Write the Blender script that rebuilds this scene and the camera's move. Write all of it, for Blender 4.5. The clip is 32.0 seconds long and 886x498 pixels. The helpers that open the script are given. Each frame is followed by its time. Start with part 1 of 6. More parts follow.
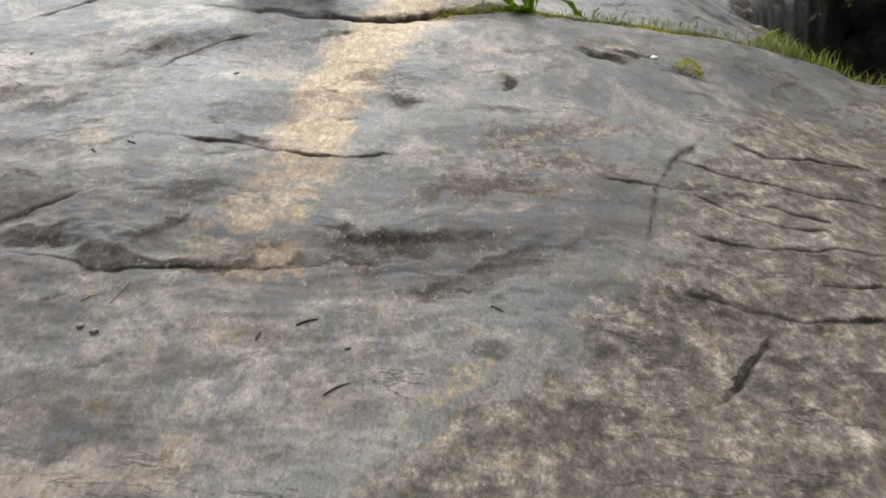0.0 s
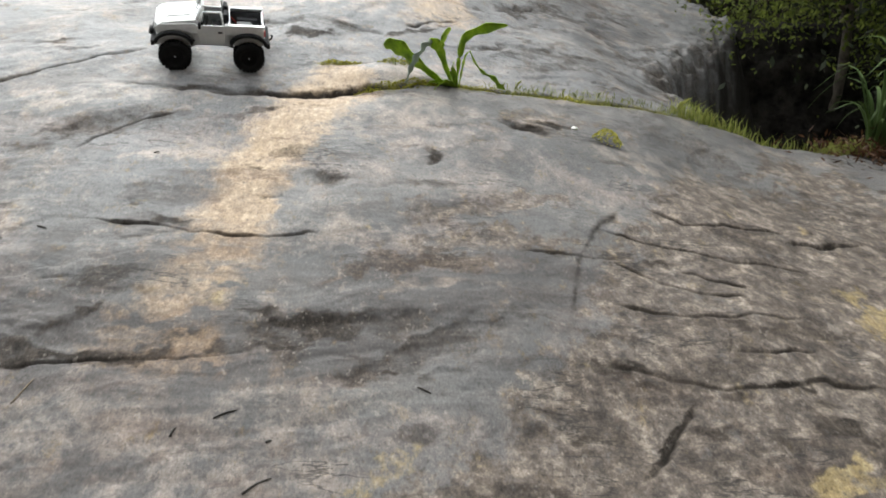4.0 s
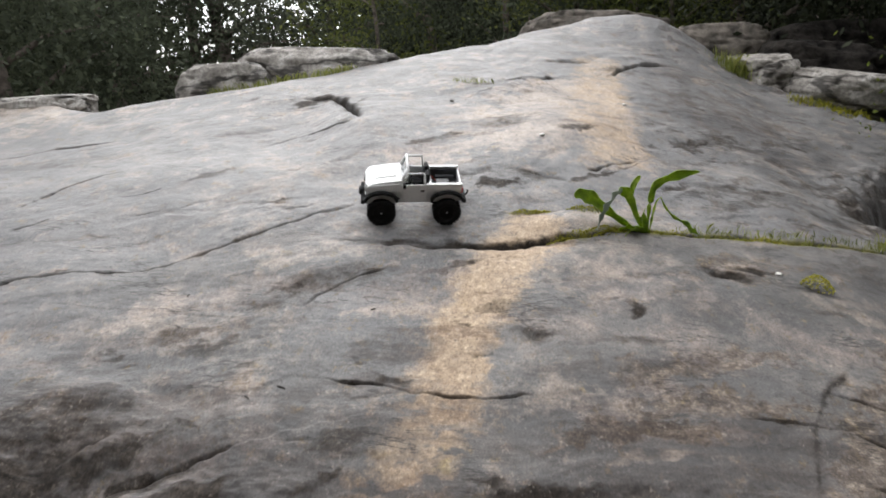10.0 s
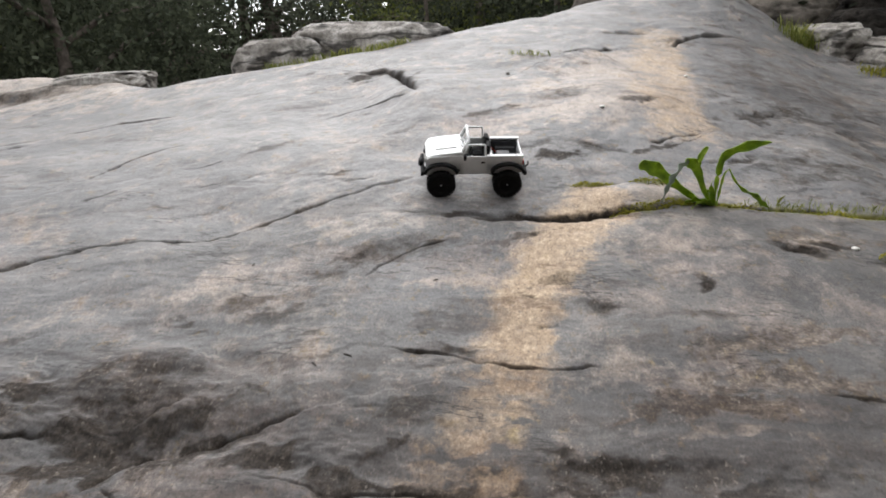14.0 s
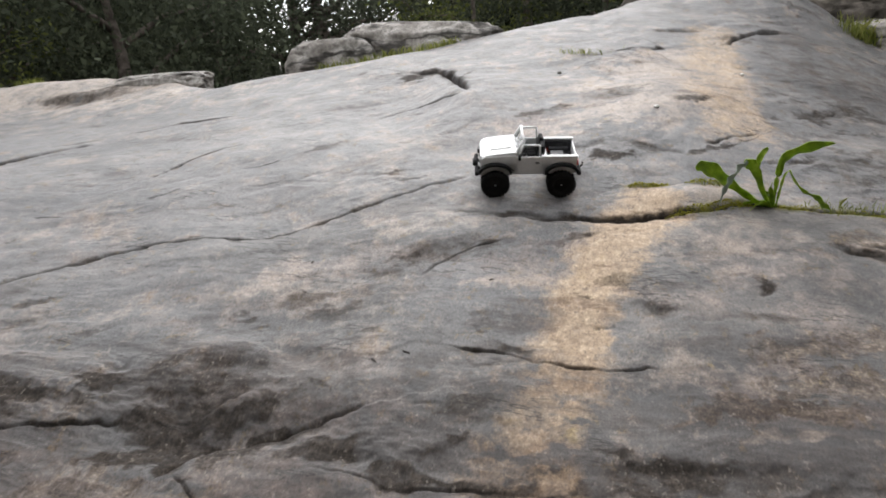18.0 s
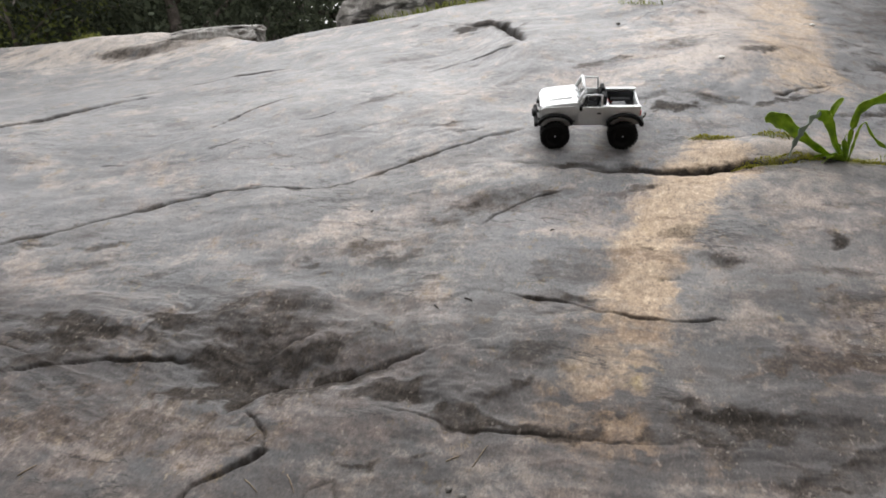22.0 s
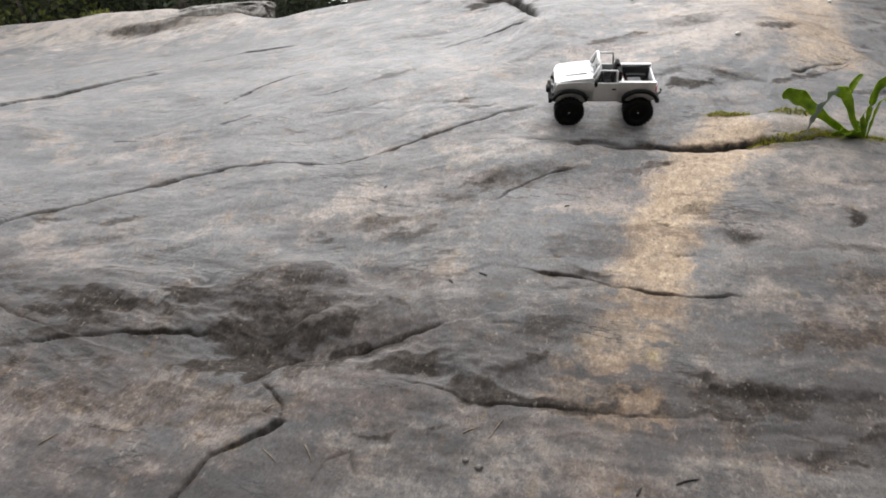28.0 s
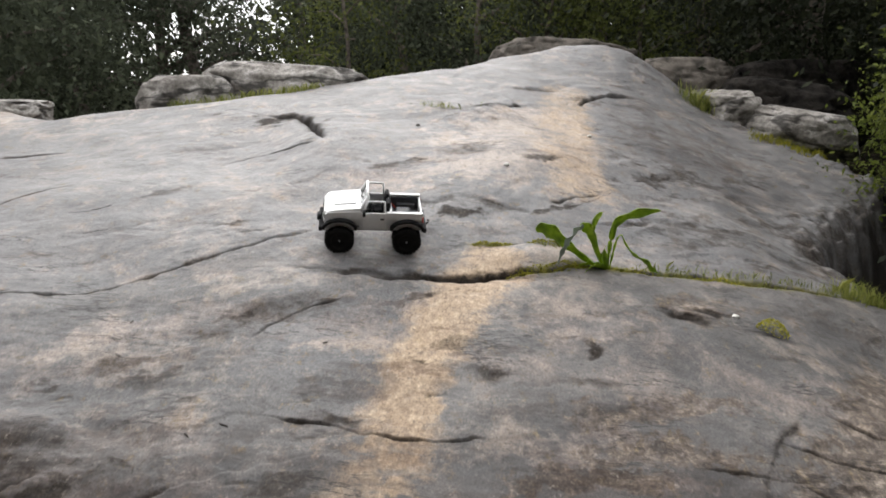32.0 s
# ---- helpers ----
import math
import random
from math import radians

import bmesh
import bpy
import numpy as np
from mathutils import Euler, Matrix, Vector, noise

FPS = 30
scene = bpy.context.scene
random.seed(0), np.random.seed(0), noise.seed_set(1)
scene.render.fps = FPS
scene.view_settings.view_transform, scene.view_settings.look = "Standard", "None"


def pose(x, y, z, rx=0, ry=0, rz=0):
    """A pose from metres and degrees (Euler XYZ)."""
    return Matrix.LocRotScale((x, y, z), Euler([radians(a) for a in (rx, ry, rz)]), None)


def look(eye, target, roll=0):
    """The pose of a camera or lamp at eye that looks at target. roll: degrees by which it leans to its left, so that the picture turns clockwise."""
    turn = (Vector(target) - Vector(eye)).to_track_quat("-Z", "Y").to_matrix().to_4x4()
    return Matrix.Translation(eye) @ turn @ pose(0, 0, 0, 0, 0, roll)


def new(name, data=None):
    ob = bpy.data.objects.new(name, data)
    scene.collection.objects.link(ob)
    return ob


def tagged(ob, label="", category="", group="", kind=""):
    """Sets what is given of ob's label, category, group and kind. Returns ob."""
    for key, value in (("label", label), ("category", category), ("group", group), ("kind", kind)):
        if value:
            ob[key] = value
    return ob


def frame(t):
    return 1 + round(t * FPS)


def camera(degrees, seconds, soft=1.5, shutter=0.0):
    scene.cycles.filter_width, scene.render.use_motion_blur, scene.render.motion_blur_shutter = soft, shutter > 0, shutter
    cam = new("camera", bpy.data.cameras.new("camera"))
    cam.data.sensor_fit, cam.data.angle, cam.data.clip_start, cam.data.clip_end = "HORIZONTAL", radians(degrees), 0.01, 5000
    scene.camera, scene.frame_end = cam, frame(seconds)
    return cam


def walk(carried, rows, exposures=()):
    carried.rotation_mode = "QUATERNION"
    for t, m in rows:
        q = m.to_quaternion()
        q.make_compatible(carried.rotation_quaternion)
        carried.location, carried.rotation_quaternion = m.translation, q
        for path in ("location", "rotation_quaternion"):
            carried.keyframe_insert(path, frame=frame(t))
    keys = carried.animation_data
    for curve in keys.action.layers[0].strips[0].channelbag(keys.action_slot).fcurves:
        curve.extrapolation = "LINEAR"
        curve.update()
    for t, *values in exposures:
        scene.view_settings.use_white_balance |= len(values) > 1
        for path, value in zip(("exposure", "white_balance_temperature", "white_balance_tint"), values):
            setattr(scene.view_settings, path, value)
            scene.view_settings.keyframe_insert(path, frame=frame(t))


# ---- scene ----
cam = camera(65.4, 32.0, soft=1.8)
EXPOSURES = [(0.0, 1.2, 6420, 6), (6.0, 1.16, 6420, 6), (8.5, 0.93, 6430, 9), (12.0, 0.82, 6500, 11), (20.0, 0.78, 6500, 11), (28.0, 0.82, 6500, 11), (32.0, 0.83, 6580, 11)]
METRES, EYE, TILT, LEAN = 1.5, 1.1, -28.0, -1.0
ROWS = [
    (0.0, -0.0041, -0.0003, -0.0000, 0.00, 0.00, 0.00),
    (0.5, 0.0160, 0.0092, 0.0064, -2.49, 0.76, 0.33),
    (1.0, 0.0495, 0.0027, 0.0346, -6.96, 4.74, 2.21),
    (1.5, 0.0435, 0.0068, 0.0385, -7.71, 5.11, 2.18),
    (2.0, 0.0333, 0.0097, 0.0381, -7.98, 5.06, 2.63),
    (2.5, 0.0389, 0.0146, 0.0328, -8.10, 5.08, 3.16),
    (3.0, 0.0130, -0.0024, 0.0304, -5.21, 4.80, 2.83),
    (3.5, 0.0248, 0.0038, 0.0296, -5.22, 4.68, 2.42),
    (5.5, -0.0012, -0.0030, 0.0442, -1.97, 4.43, 0.02),
    (6.0, -0.0126, -0.0013, 0.0511, -2.01, 4.33, -0.13),
    (6.5, -0.0206, -0.0051, 0.0663, -1.51, 6.43, 0.47),
    (7.0, -0.0296, -0.0110, 0.0703, -0.71, 7.75, 0.47),
    (7.5, -0.0457, -0.0130, 0.0819, 0.64, 9.68, 1.04),
    (8.0, -0.0749, -0.0032, 0.0803, 1.68, 9.48, 0.18),
    (8.5, -0.0981, -0.0051, 0.0823, 4.85, 8.67, -1.35),
    (9.0, -0.0889, -0.0137, 0.1123, 3.36, 10.59, 0.05),
    (9.5, -0.1044, -0.0220, 0.1232, 5.68, 12.41, 0.33),
    (10.0, -0.1098, -0.0317, 0.1278, 6.39, 13.68, 0.30),
    (10.5, -0.1172, -0.0213, 0.1261, 7.47, 13.18, -0.06),
    (11.0, -0.1203, -0.0190, 0.1181, 7.49, 12.62, -0.67),
    (11.5, -0.1269, -0.0140, 0.1172, 8.41, 12.26, -0.59),
    (12.0, -0.1295, -0.0142, 0.1160, 8.29, 11.86, -0.41),
    (12.5, -0.1369, -0.0157, 0.1155, 9.56, 11.74, -0.73),
    (13.0, -0.1410, -0.0108, 0.1118, 9.47, 11.50, -0.96),
    (13.5, -0.1498, -0.0165, 0.1167, 9.91, 11.77, -1.06),
    (14.0, -0.1514, -0.0220, 0.1125, 9.82, 11.98, -0.88),
    (14.5, -0.1579, -0.0155, 0.0996, 10.22, 10.88, -1.18),
    (16.5, -0.1653, -0.0283, 0.1018, 11.86, 10.82, -1.75),
    (17.0, -0.1736, -0.0258, 0.1033, 13.22, 10.50, -2.06),
    (17.5, -0.1766, -0.0344, 0.1094, 13.09, 10.92, -2.06),
    (18.0, -0.1780, -0.0450, 0.1121, 13.04, 11.70, -2.16),
    (18.5, -0.1821, -0.0481, 0.1061, 13.25, 11.31, -2.96),
    (19.0, -0.1877, -0.0430, 0.0969, 13.91, 9.95, -3.26),
    (19.5, -0.1884, -0.0492, 0.0949, 13.84, 10.14, -3.24),
    (20.0, -0.1844, -0.0414, 0.0900, 13.46, 9.26, -2.84),
    (20.5, -0.1913, -0.0413, 0.0876, 13.80, 9.01, -3.12),
    (21.0, -0.2018, -0.0377, 0.0791, 14.75, 7.90, -3.85),
    (21.5, -0.2078, -0.0365, 0.0821, 15.36, 7.96, -3.68),
    (22.0, -0.2180, -0.0483, 0.0850, 16.20, 8.38, -3.55),
    (22.5, -0.2106, -0.0529, 0.0849, 16.43, 8.27, -3.71),
    (23.0, -0.2248, -0.0645, 0.0871, 17.38, 9.09, -4.00),
    (23.5, -0.2165, -0.0618, 0.0916, 16.16, 9.16, -3.67),
    (24.0, -0.2220, -0.0657, 0.0869, 17.06, 9.02, -3.88),
    (24.5, -0.2236, -0.0626, 0.0804, 17.17, 8.37, -4.29),
    (25.0, -0.2207, -0.0626, 0.0837, 17.27, 8.15, -4.61),
    (25.5, -0.2278, -0.0597, 0.0762, 17.95, 7.69, -4.30),
    (27.5, -0.2292, -0.0536, 0.0783, 16.52, 7.53, -3.71),
    (28.0, -0.2333, -0.0495, 0.0719, 16.68, 6.83, -3.89),
    (28.5, -0.2233, -0.0484, 0.0848, 16.41, 8.34, -4.27),
    (29.0, -0.1971, -0.0503, 0.1124, 14.61, 10.87, -2.75),
    (29.5, -0.1717, -0.0596, 0.1401, 12.52, 16.07, -2.61),
    (30.0, -0.1598, -0.0498, 0.1520, 10.56, 17.20, -2.02),
    (30.5, -0.1403, -0.0484, 0.1553, 8.28, 15.73, -2.21),
    (31.0, -0.1239, -0.0236, 0.1627, 6.72, 14.76, -2.35),
    (31.5, -0.0959, -0.0132, 0.1580, 3.98, 13.71, -2.22),
    (32.0, -0.0950, -0.0095, 0.1715, 3.18, 14.98, -0.88),
]
walk(cam, [(t, pose(0, 0, EYE, TILT, LEAN, 0) @ pose(METRES * x, METRES * y, METRES * z, 90 + pitch, roll, yaw)) for t, x, y, z, yaw, pitch, roll in ROWS],
     EXPOSURES)

# ---- world, sun ----
world = bpy.data.worlds.new("overcast_sky")
scene.world = world
world.use_nodes = True
wn, wl = world.node_tree.nodes, world.node_tree.links
sky = wn.new("ShaderNodeTexSky")
sky.sky_type, sky.sun_disc = "NISHITA", False
sky.sun_elevation, sky.sun_rotation = radians(42), radians(-18)
sky.dust_density, sky.air_density, sky.ozone_density = 1.0, 1.0, 1.0
SKY_STRENGTH = 0.15
cloud = wn.new("ShaderNodeMix")
cloud.data_type = "RGBA"
cloud.inputs[0].default_value = 0.9
cloud.inputs[7].default_value = (8.78, 8.9, 9.05, 1)
wl.new(sky.outputs[0], cloud.inputs[6])
wl.new(cloud.outputs[2], wn["Background"].inputs[0])
wn["Background"].inputs[1].default_value = SKY_STRENGTH

sun_data = bpy.data.lights.new("sun", "SUN")
sun_data.energy, sun_data.angle, sun_data.color = 1.25, radians(50), (1.0, 0.98, 0.955)
sun = new("sun", sun_data)
sun.matrix_world = look((-2.6, 8.2, 7.6), (0, 0, 0))


# ---- materials ----
def material(name, rough=0.6, metal=0.0, spec=0.5):
    m = bpy.data.materials.new(name)
    m.use_nodes = True
    b = m.node_tree.nodes["Principled BSDF"]
    b.inputs["Roughness"].default_value, b.inputs["Metallic"].default_value = rough, metal
    b.inputs["Specular IOR Level"].default_value = spec
    return m, m.node_tree.nodes, m.node_tree.links, b


def tex(n, l, scale, detail=4, rough=0.55, stretch=None, kind="ShaderNodeTexNoise"):
    co = n.new("ShaderNodeTexCoord")
    t = n.new(kind)
    t.inputs["Scale"].default_value = scale
    if kind == "ShaderNodeTexNoise":
        t.inputs["Detail"].default_value, t.inputs["Roughness"].default_value = detail, rough
    if stretch:
        mp = n.new("ShaderNodeMapping")
        mp.inputs["Scale"].default_value = stretch[:3]
        if len(stretch) > 3:
            mp.inputs["Rotation"].default_value = (0, 0, radians(stretch[3]))
        l.new(co.outputs["Object"], mp.inputs[0])
        l.new(mp.outputs[0], t.inputs["Vector"])
    else:
        l.new(co.outputs["Object"], t.inputs["Vector"])
    return t.outputs[0]


def ramp(n, l, value, stops):
    r = n.new("ShaderNodeValToRGB")
    e = r.color_ramp.elements
    while len(e) < len(stops):
        e.new(0.5)
    for k, (p, c) in zip(e, stops):
        k.position, k.color = p, (*c, 1) if len(c) == 3 else c
    l.new(value, r.inputs[0])
    return r.outputs[0]


def mix(n, l, fac, a, b, mode="MIX"):
    m = n.new("ShaderNodeMix")
    m.data_type, m.blend_type = "RGBA", mode
    for sock, v in ((m.inputs[0], fac), (m.inputs[6], a), (m.inputs[7], b)):
        if isinstance(v, (int, float)):
            sock.default_value = v
        elif isinstance(v, tuple):
            sock.default_value = (*v, 1)
        else:
            l.new(v, sock)
    return m.outputs[2]


def calc(n, l, op, a, b):
    m = n.new("ShaderNodeMath")
    m.operation, m.use_clamp = op, op in ("MULTIPLY_ADD", "ADD", "SUBTRACT")
    for sock, v in ((m.inputs[0], a), (m.inputs[1], b)):
        if isinstance(v, (int, float)):
            sock.default_value = v
        else:
            l.new(v, sock)
    return m.outputs[0]


def bump(n, l, bsdf, height, strength, distance, before=None):
    b = n.new("ShaderNodeBump")
    b.inputs["Strength"].default_value, b.inputs["Distance"].default_value = strength, distance
    l.new(height, b.inputs["Height"])
    if before:
        l.new(before, b.inputs["Normal"])
    l.new(b.outputs[0], bsdf.inputs["Normal"])
    return b.outputs[0]


def rock_material():
    m, n, l, b = material("weathered_gneiss", 0.5, 0, 0.2)
    one = n.new("ShaderNodeAttribute")
    one.attribute_name = "stain"
    two = n.new("ShaderNodeAttribute")
    two.attribute_name = "grime"
    s1 = n.new("ShaderNodeSeparateColor")
    l.new(one.outputs["Color"], s1.inputs[0])
    s2 = n.new("ShaderNodeSeparateColor")
    l.new(two.outputs["Color"], s2.inputs[0])
    three = n.new("ShaderNodeAttribute")
    three.attribute_name = "tint"
    s3 = n.new("ShaderNodeSeparateColor")
    l.new(three.outputs["Color"], s3.inputs[0])
    wisp, pink, yellow = s3.outputs[0], s3.outputs[1], s3.outputs[2]
    streak, brown, dark, pale = s1.outputs[0], s1.outputs[1], s1.outputs[2], one.outputs["Alpha"]
    dirt_shade, moss, bare = s2.outputs[0], s2.outputs[1], s2.outputs[2]
    broad = tex(n, l, 2.2, 5, 0.6, (0.8, 1.5, 1, 12))
    mid = tex(n, l, 9, 9, 0.74, (1.25, 0.85, 1, 8))
    fine = tex(n, l, 40, 8, 0.8, (1.25, 0.75, 1, -10))
    grain = tex(n, l, 150, 5, 0.82, (1.2, 0.65, 1, 0))
    band = tex(n, l, 8, 9, 0.74, (0.5, 1.8, 1.5, 20))
    grey = ramp(n, l, broad, [(0.3, (0.07, 0.068, 0.067)), (0.5, (0.108, 0.103, 0.1)), (0.72, (0.16, 0.149, 0.14))])
    grey = mix(n, l, calc(n, l, "MULTIPLY", ramp(n, l, band, [(0.34, (1, 1, 1)), (0.5, (0, 0, 0))]), 0.62), grey, (0.055, 0.053, 0.053))
    grey = mix(n, l, calc(n, l, "MULTIPLY", ramp(n, l, mid, [(0.5, (0, 0, 0)), (0.68, (1, 1, 1))]), 0.5), grey, (0.22, 0.195, 0.177))
    blotch = tex(n, l, 7, 10, 0.76, (1.1, 0.95, 1, 25))
    flecks = tex(n, l, 16, 9, 0.78, (1.2, 0.85, 1, -15))

    def stained(amount, cover, field, lo, hi, most):
        """Where a stain shows: its cover, broken up by a field of blotches."""
        field = calc(n, l, "SUBTRACT", calc(n, l, "MULTIPLY", field, 1.7), 0.35)
        v = ramp(n, l, calc(n, l, "ADD", calc(n, l, "MULTIPLY", amount, cover), field), [(lo, (0, 0, 0)), (hi, (1, 1, 1))])
        return calc(n, l, "MULTIPLY", v, most)

    # faint darker clouds, then the pale weathered skin
    grey = mix(n, l, calc(n, l, "MULTIPLY", ramp(n, l, blotch, [(0.36, (1, 1, 1)), (0.5, (0, 0, 0))]), 0.3), grey, (0.07, 0.069, 0.07))
    # paler dry rock higher up, with some sky sheen put into the colour
    col = mix(n, l, bare, grey, (1.78, 1.86, 1.95), "MULTIPLY")
    # pinkish-brown skin
    pk = stained(pink, 0.44, blotch, 0.58, 1.05, 0.75)
    col = mix(n, l, pk, col, ramp(n, l, fine, [(0.3, (0.12, 0.095, 0.084)), (0.5, (0.225, 0.182, 0.161)), (0.7, (0.4, 0.333, 0.295))]))
    col = mix(n, l, stained(pale, 0.44, blotch, 0.58, 1.0, 0.85), col, mix(n, l, fine, (0.24, 0.2, 0.168), (0.5, 0.42, 0.35)))
    # lichen-brown skin
    lich = stained(brown, 0.46, flecks, 0.6, 0.84, 0.88)
    spots = ramp(n, l, tex(n, l, 24, 8, 0.74), [(0.3, (0.02, 0.016, 0.013)), (0.42, (0.076, 0.061, 0.05)), (0.54, (0.16, 0.13, 0.106)), (0.68, (0.42, 0.355, 0.29))])
    blot = ramp(n, l, blotch, [(0.34, (0.42, 0.39, 0.36)), (0.46, (0.78, 0.75, 0.72)), (0.56, (1, 1, 1))])
    col = mix(n, l, lich, col, mix(n, l, 1.0, spots, blot, "MULTIPLY"))
    # tan run-off streak
    tan = ramp(n, l, fine, [(0.3, (0.21, 0.152, 0.104)), (0.5, (0.4, 0.296, 0.2)), (0.68, (0.62, 0.485, 0.34))])
    st = stained(streak, 0.54, calc(n, l, "ADD", calc(n, l, "MULTIPLY", blotch, 0.6), calc(n, l, "MULTIPLY", flecks, 0.4)), 0.6, 1.05, 0.92)
    col = mix(n, l, st, col, tan)
    # yellow lichen crust, and damp grey wisps that also paint the truck's shadow
    yl = stained(yellow, 0.46, flecks, 0.64, 1.05, 0.75)
    col = mix(n, l, yl, col, ramp(n, l, fine, [(0.3, (0.16, 0.11, 0.05)), (0.5, (0.34, 0.255, 0.115)), (0.68, (0.5, 0.41, 0.23))]))
    dulled = stained(wisp, 0.5, band, 0.6, 1.1, 0.85)
    col = mix(n, l, dulled, col, (0.47, 0.42, 0.4), "MULTIPLY")
    # damp dark stains, with the shade of ledge, folds and hollow painted in
    dk = stained(dark, 0.5, calc(n, l, "ADD", calc(n, l, "MULTIPLY", blotch, 0.65), calc(n, l, "MULTIPLY", flecks, 0.35)), 0.62, 1.04, 0.95)
    col = mix(n, l, dk, col, ramp(n, l, fine, [(0.3, (0.012, 0.0095, 0.008)), (0.5, (0.032, 0.026, 0.021)), (0.68, (0.085, 0.068, 0.055))]))
    # hairline cracks along the foliation
    hair = tex(n, l, 5, 5, 0.6, (0.5, 2.4, 1.5, 14))
    line = ramp(n, l, calc(n, l, "PINGPONG", hair, 0.5), [(0.484, (0, 0, 0)), (0.497, (1, 1, 1))])
    some = ramp(n, l, tex(n, l, 3.5, 3, 0.5), [(0.5, (0, 0, 0)), (0.62, (1, 1, 1))])
    col = mix(n, l, calc(n, l, "MULTIPLY", calc(n, l, "MULTIPLY", line, some), 0.75), col, (0.02, 0.018, 0.016))
    # speckle of quartz, feldspar and mica
    col = mix(n, l, 0.55, col, ramp(n, l, grain, [(0.34, (0.16, 0.155, 0.15)), (0.48, (0.46, 0.46, 0.46)), (0.56, (0.56, 0.56, 0.56)), (0.68, (0.95, 0.93, 0.9))]), "OVERLAY")
    # pale lichen specks and dark mineral specks, in drifts
    drift = ramp(n, l, blotch, [(0.44, (0, 0, 0)), (0.6, (1, 1, 1))])
    speck = ramp(n, l, tex(n, l, 75, 3, 0.6, (1.15, 0.7, 1, 20)), [(0.6, (0, 0, 0)), (0.68, (1, 1, 1))])
    col = mix(n, l, calc(n, l, "MULTIPLY", calc(n, l, "MULTIPLY", speck, drift), 0.3), col, (0.46, 0.4, 0.345))
    pit = ramp(n, l, tex(n, l, 60, 4, 0.65, (1.1, 0.8, 1, -30)), [(0.33, (1, 1, 1)), (0.4, (0, 0, 0))])
    col = mix(n, l, calc(n, l, "MULTIPLY", pit, 0.5), col, (0.035, 0.031, 0.029))
    # soil in joints, painted shade under the ledge and in the hollow, and moss
    col = mix(n, l, dirt_shade, col, mix(n, l, fine, (0.008, 0.007, 0.006), (0.026, 0.021, 0.017)))
    col = mix(n, l, moss, col, mix(n, l, fine, (0.1, 0.1, 0.015), (0.32, 0.29, 0.045)))
    l.new(col, b.inputs["Base Color"])
    wet = calc(n, l, "ADD", calc(n, l, "MULTIPLY", st, 0.15), ramp(n, l, mid, [(0.3, (0.38, 0.38, 0.38)), (0.7, (0.56, 0.56, 0.56))]))
    wet = calc(n, l, "ADD", wet, calc(n, l, "MULTIPLY", lich, 0.22))
    wet = calc(n, l, "ADD", wet, calc(n, l, "MULTIPLY", dk, 0.45))
    wet = calc(n, l, "ADD", wet, calc(n, l, "MULTIPLY", dirt_shade, 0.5))
    l.new(wet, b.inputs["Roughness"])
    first = bump(n, l, b, blotch, 0.45, 0.008)
    second = bump(n, l, b, fine, 0.65, 0.0026, first)
    bump(n, l, b, grain, 0.5, 0.0009, second)
    return m


ROCK = rock_material()


def boulder_material():
    m, n, l, b = material("lichened_boulder", 0.75, 0, 0.35)
    big, small = tex(n, l, 3.5, 6, 0.65), tex(n, l, 40, 5, 0.7)
    c = ramp(n, l, big, [(0.32, (0.06, 0.052, 0.044)), (0.43, (0.22, 0.2, 0.176)), (0.54, (0.34, 0.315, 0.285)), (0.68, (0.5, 0.475, 0.44))])
    c = mix(n, l, calc(n, l, "MULTIPLY", ramp(n, l, small, [(0.4, (1, 1, 1)), (0.55, (0, 0, 0))]), 0.6), c, (0.09, 0.08, 0.07))
    crack = ramp(n, l, calc(n, l, "PINGPONG", tex(n, l, 1.7, 4, 0.6, (0.6, 1, 2.2)), 0.5), [(0.465, (0, 0, 0)), (0.492, (1, 1, 1))])
    c = mix(n, l, calc(n, l, "MULTIPLY", crack, 0.85), c, (0.02, 0.017, 0.014))
    l.new(c, b.inputs["Base Color"])
    bump(n, l, b, small, 0.6, 0.01, bump(n, l, b, big, 0.6, 0.06))
    return m


BOULDER = boulder_material()


def plain(name, c1, c2, scale=30, rough=0.6, metal=0.0, spec=0.5, relief=0.0, depth=0.001):
    m, n, l, b = material(name, rough, metal, spec)
    t = tex(n, l, scale, 5, 0.6)
    l.new(ramp(n, l, t, [(0.35, c1), (0.65, c2)]), b.inputs["Base Color"])
    if relief:
        bump(n, l, b, t, relief, depth)
    return m


def leafy(name, dark, light, rough=0.5, through_light=0.25):
    m, n, l, b = material(name, rough, 0, 0.12)
    g = n.new("ShaderNodeNewGeometry")
    t = tex(n, l, 1.6, 4, 0.6)
    c = mix(n, l, g.outputs["Random Per Island"], dark, light)
    c = mix(n, l, calc(n, l, "MULTIPLY", ramp(n, l, t, [(0.4, (1, 1, 1)), (0.6, (0, 0, 0))]), 0.7), c, tuple(0.4 * v for v in dark))
    l.new(c, b.inputs["Base Color"])
    b.inputs["Transmission Weight"].default_value = 0.0
    tr = n.new("ShaderNodeBsdfTranslucent")
    l.new(c, tr.inputs[0])
    mx = n.new("ShaderNodeMixShader")
    mx.inputs[0].default_value = through_light
    l.new(b.outputs[0], mx.inputs[1])
    l.new(tr.outputs[0], mx.inputs[2])
    l.new(mx.outputs[0], n["Material Output"].inputs[0])
    return m


